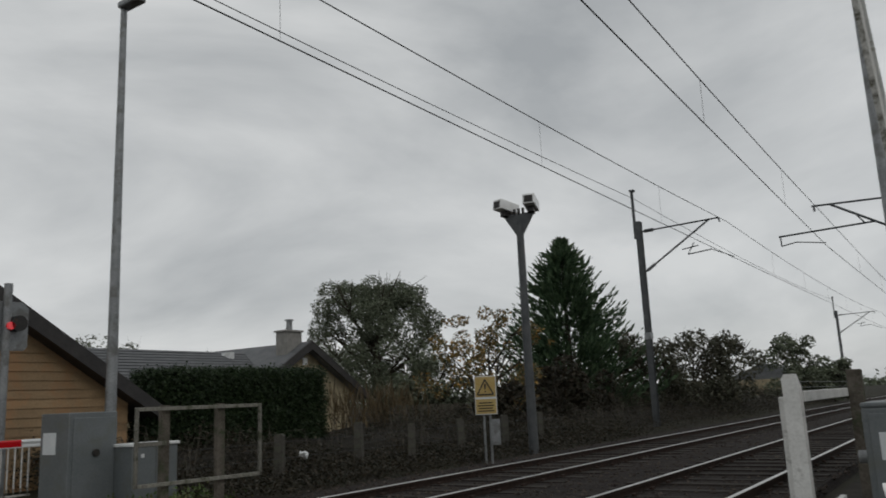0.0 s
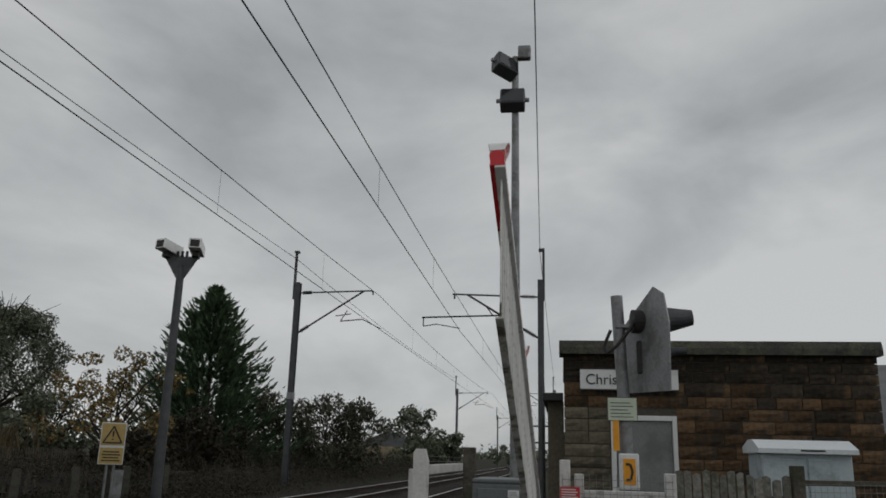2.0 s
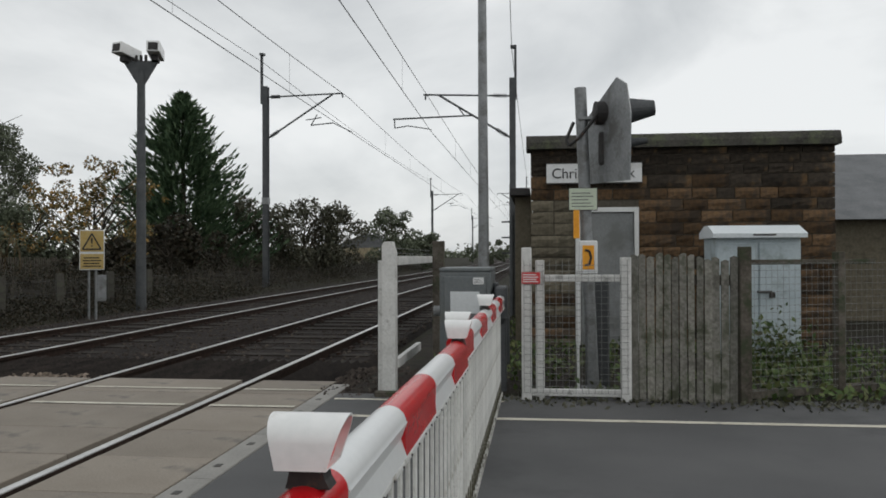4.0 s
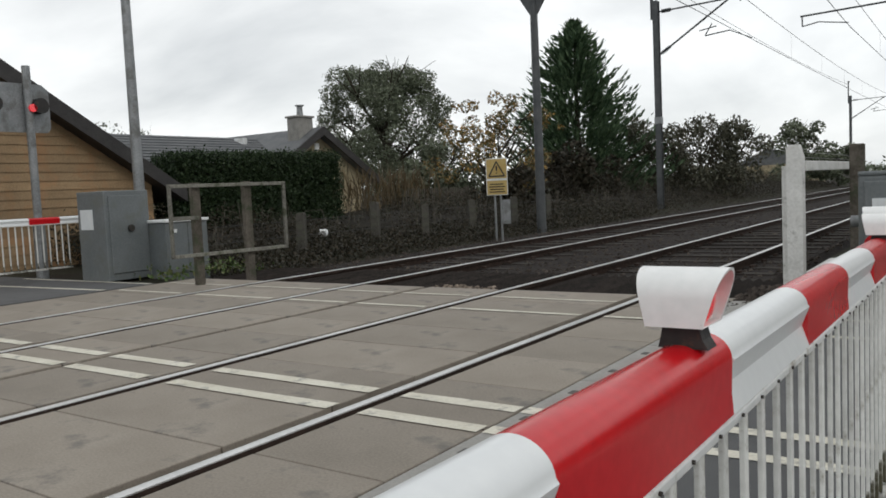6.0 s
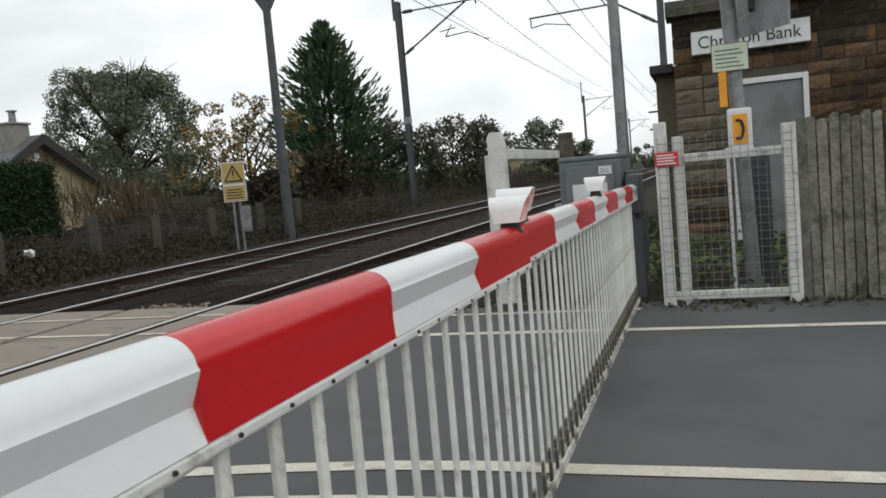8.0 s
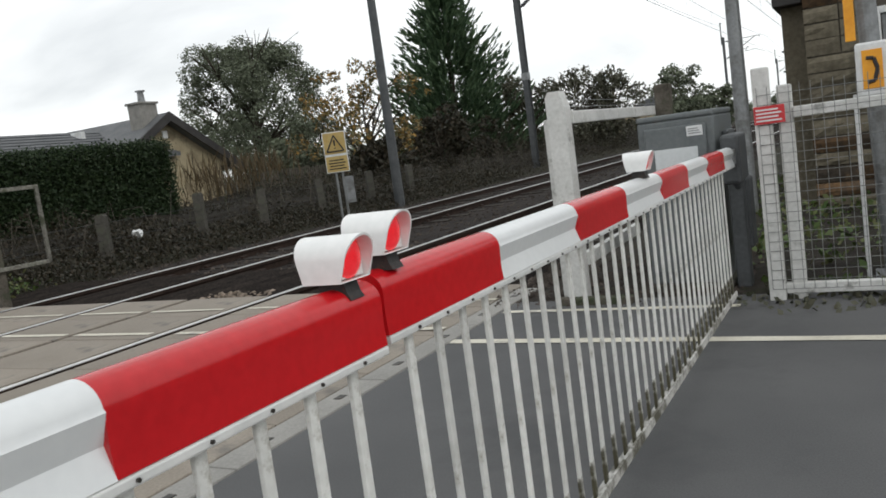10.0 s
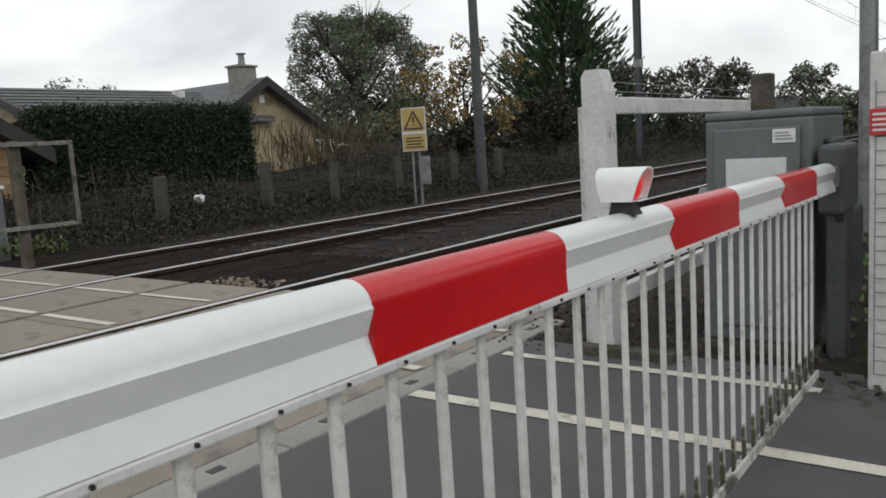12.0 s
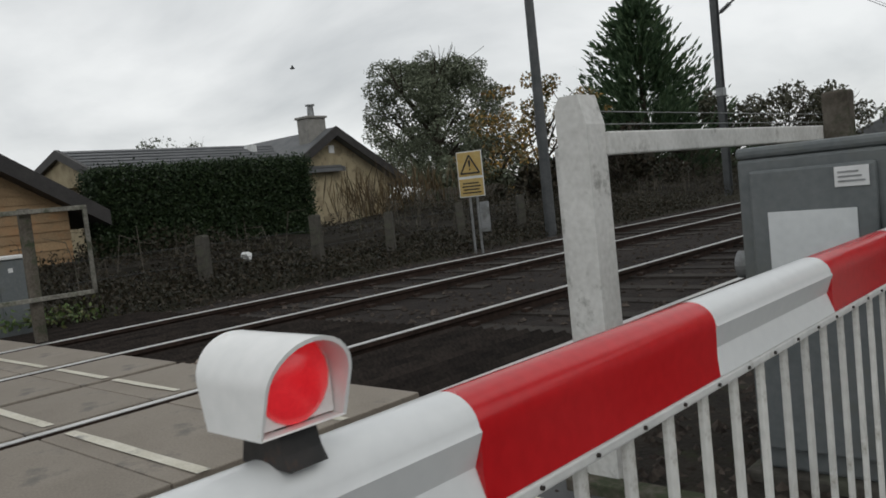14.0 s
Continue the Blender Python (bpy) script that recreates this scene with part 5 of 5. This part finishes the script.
    fh = thing("distant_house", -13.5, 74, 0, "distant low house with a pale gable", "house")
    part("wall", bx((-3.5, 0, -0.2), (3.5, 6, 1.9)), M["render_wall"], fh)
    q = B()
    prism(q, [(-3.8, 1.8), (3.8, 1.8), (0, 3.3)], 0.3, 6.2)
    part("roof", q, M["slate"], fh)
    q = B()
    prism(q, [(1.2, 1.6), (3.4, 1.6), (2.3, 2.6)], -0.2, 0.2)
    part("gable", q, M["sign"], fh, "white gable")
    b = thing("distant_woodland", 0, 420, 0, "low dark line of distant woods at the horizon", "woodland")
    tagged(b, kind="stuff")
    leaves("woodland", np.stack((RNG.uniform(-420, 420, 9000), RNG.uniform(0, 60, 9000), abs(RNG.normal(0, 2.6, 9000))), -1), 2.6, LEAF["oak"], b)


def scrub():
    """Bramble bank between the line and the gardens."""
    n = 170000
    y = np.concatenate((RNG.uniform(8.0, 26, n * 2 // 3), RNG.uniform(26, 72, n - n * 2 // 3)))
    top = 0.75 + 0.18 * np.sin(y * 1.7) + 0.15 * np.sin(y * 0.63 + 1) + np.clip((y - 20) * 0.06, 0, 1.3) + np.clip((y - 34) * -0.02, -0.7, 0)
    d = RNG.uniform(0, 1, n)
    x = -6.75 + RNG.normal(0, 0.14, n) - d * 6.0 - np.clip((y - 40) * 0.02, 0, 1)
    h = top * (0.10 + 1.12 * d ** 0.62) * (0.85 + 0.3 * np.sin(y * 5.1 + x * 3.0) * np.sin(y * 2.3 - x * 4.0))
    z = -0.15 + h * RNG.uniform(0.0, 1.0, n) ** 0.5 + RNG.normal(0, 0.07, n)
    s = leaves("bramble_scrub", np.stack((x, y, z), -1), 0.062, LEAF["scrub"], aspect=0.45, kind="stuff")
    tagged(s, "tangled dark bramble scrub along the boundary", "scrub")
    bm = B()
    ys = list(np.arange(8.5, 74, 1.5))
    lo = [bm.verts.new((-8.0, v, -0.25)) for v in ys]
    mid = [bm.verts.new((-9.2, v, 0.32 + 0.1 * math.sin(v * 1.3))) for v in ys]
    hi = [bm.verts.new((-13.0, v, 0.6 + 0.12 * math.sin(v))) for v in ys]
    bk = [bm.verts.new((-14.2, v, -0.25)) for v in ys]
    for row in ((lo, mid), (mid, hi), (hi, bk)):
        for k in range(len(ys) - 1):
            bm.faces.new((row[0][k], row[1][k], row[1][k + 1], row[0][k + 1]))
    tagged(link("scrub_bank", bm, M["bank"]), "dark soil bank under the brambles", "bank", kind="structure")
    m = 700
    p = np.stack((RNG.normal(-13.2, 0.5, m), RNG.uniform(18.2, 22.0, m), 0.4 + 1.35 * RNG.beta(1.3, 1.6, m)), -1)
    v = leaves("dry_reeds", p, 0.7, LEAF["reed"], droop=-4, aspect=0.05, kind="stuff")
    tagged(v, "tall dry straw-coloured reeds", "reeds")


def litter():
    r = thing("plastic_litter", -8.1, 11.6, 0.32, "scrap of pale plastic caught in the brambles", "litter")
    b = B()
    bmesh.ops.create_icosphere(b, subdivisions=2, radius=0.09)
    rr = random.Random(4)
    for v in b.verts:
        v.co *= rr.uniform(0.5, 1.25)
    part("sheet", b, M["sign"], r)


def platform_post():
    r = thing("platform_post", 2.12, 15.5, -0.03, "slim grey platform post with small fittings", "post")
    part("post", rd((0, 0, 0), (0, 0, 2.55), 0.055, 0.05, seg=10), M["galv_dark"], r)
    for z in (1.2, 1.5, 1.8):
        part("rung", bx((-0.2, -0.02, z), (0.2, 0.02, z + 0.03)), M["galv_dark"], r)
    q = thing("distant_pole", 3.6, 60, 0, "distant timber pole with cross arms", "pole")
    part("pole", rd((0, 0, -0.1), (0, 0, 5.2), 0.1, 0.07, seg=10), M["wood"], q)
    for z in (4.3, 4.8):
        part("cross_arm", bx((-0.7, -0.05, z), (0.7, 0.05, z + 0.08)), M["wood"], q)


def rubble():
    """A small heap of pale broken stone where the deck panels end."""
    b = B()
    rr = random.Random(21)
    for _ in range(150):
        r = rr.uniform(0.018, 0.05)
        x, y = rr.uniform(-2.75, -1.72), rr.uniform(7.27, 7.66)
        lift = 0.05 * max(0, 1 - abs(x + 2.15) / 0.6) * rr.random()
        m = pose(x, y, -0.10 + r * 0.5 + lift, rr.uniform(0, 360), rr.uniform(0, 360)) @ Matrix.Diagonal((r, r * rr.uniform(0.6, 1), r * rr.uniform(0.5, 0.9), 1))
        bmesh.ops.create_icosphere(b, subdivisions=1, radius=1.0, matrix=m)
    for v in b.verts:
        v.co += Vector((rr.uniform(-0.005, 0.005), rr.uniform(-0.005, 0.005), rr.uniform(-0.005, 0.005)))
    tagged(link("stone_rubble", b, M["rubble"]), "small heap of pale broken stone at the deck edge", "rubble", kind="stuff")


def stems():
    """Bare arching stems in the brambles."""
    r = thing("bramble_stems", -9.0, 14, 0, "bare arching bramble and sapling stems", "stems")
    tagged(r, kind="stuff")
    b = B()
    rr = random.Random(12)
    for _ in range(240):
        x, y = rr.uniform(-3.2, 1.2), rr.uniform(-5.3, 18)
        a, h, l = rr.uniform(0, 6.28), rr.uniform(0.35, 1.0), rr.uniform(0.2, 0.7)
        p = (x, y, -0.1)
        q = (x + math.cos(a) * l * 0.4, y + math.sin(a) * l * 0.4, h)
        e = (x + math.cos(a) * l, y + math.sin(a) * l, h * rr.uniform(0.7, 1.15))
        rod(b, p, q, 0.009, 0.006, seg=4)
        rod(b, q, e, 0.006, 0.003, seg=4)
    part("stems", b, M["wood"], r)


litter()
rubble()
platform_post()
stems()
white_post_fence()
mesh_gate()
pale_fence()
near_wigwag()
blue_cabinet()
verge()
floodlight_pole()
lamp_post()
mast(-7.55, 29.2, 1, "dark steel electrification mast with a bracket arm over the far track")
mast_right(1.82, 26.5)
far_masts()
wires()
camera_pole()
warning_sign()
far_machine()
far_signal()
white_frame()
boundary_posts()
bungalow()
timber_house()
hedge()
trees()
scrub()
loose_stones()


def bird():
    r = thing("bird", -21, 20, 7, "small dark bird flying across the sky", "bird")
    b = B()
    bmesh.ops.create_uvsphere(b, u_segments=10, v_segments=6, radius=0.045, matrix=Matrix.Diagonal((2.2, 0.8, 0.8, 1)))
    part("body", b, M["bird"], r)
    for s in (-1, 1):
        w = B()
        prism(w, [(-0.04, 0.0), (0.055, 0.0), (0.025, 0.19), (-0.03, 0.16)], 0.0, 0.012, "z")
        o = part("wing", w, M["bird"], r)
        o.matrix_basis = pose(0, 0, 0.02, 25 if s > 0 else 155)
    return r


BIRD = bird()
station()
deck()
sleepers()


def motions():
    """The boom comes down in the first seconds, its skirt bars hang plumb, and a bird crosses the sky."""
    fall = [(0.0, 75), (0.5, 63), (1.0, 51), (1.5, 38.8), (2.0, 26), (2.4, 18.8), (2.7, 14), (3.2, 6.2), (3.7, 1.4), (4.1, 0.45), (14.0, 0.45)]
    base = BOOM_LIFT.matrix_world.translation.copy()
    lean = {t: -2.2 * min(1, a / 15) for t, a in fall}
    plumb = {t: pose(0, 0, 0, a) @ pose(0, 0, 0, 0, -lean[t]) for t, a in fall}
    walk(BOOM_LIFT, [(t, pose(*base, -a, lean[t])) for t, a in fall])
    for bar, y in BOOM_BARS:
        walk(bar, [(t, Matrix.Translation((0.012, y, -0.055)) @ plumb[t]) for t, a in fall])
    drop = Vector((0, 0, -BAR_DROP))
    walk(BOOM_RAIL, [(t, Matrix.Translation(plumb[t] @ drop + Vector((0, 0, -0.055)))) for t, a in fall])
    walk(BIRD, [(0.0, pose(60, -40, 18, 0, 0, 120)), (11.0, pose(-14.0, 12.0, 9.0, 0, 0, 120)), (12.5, pose(-21.6, 19.8, 7.17, 0, 5, 150)), (13.0, pose(-22.66, 18.5, 7.2, 5, 0, 100)), (13.5, pose(-21.8, 20.5, 6.5, 0, 0, 60)), (14.0, pose(-20.5, 22.7, 6.05, 10, 0, 50))])


motions()
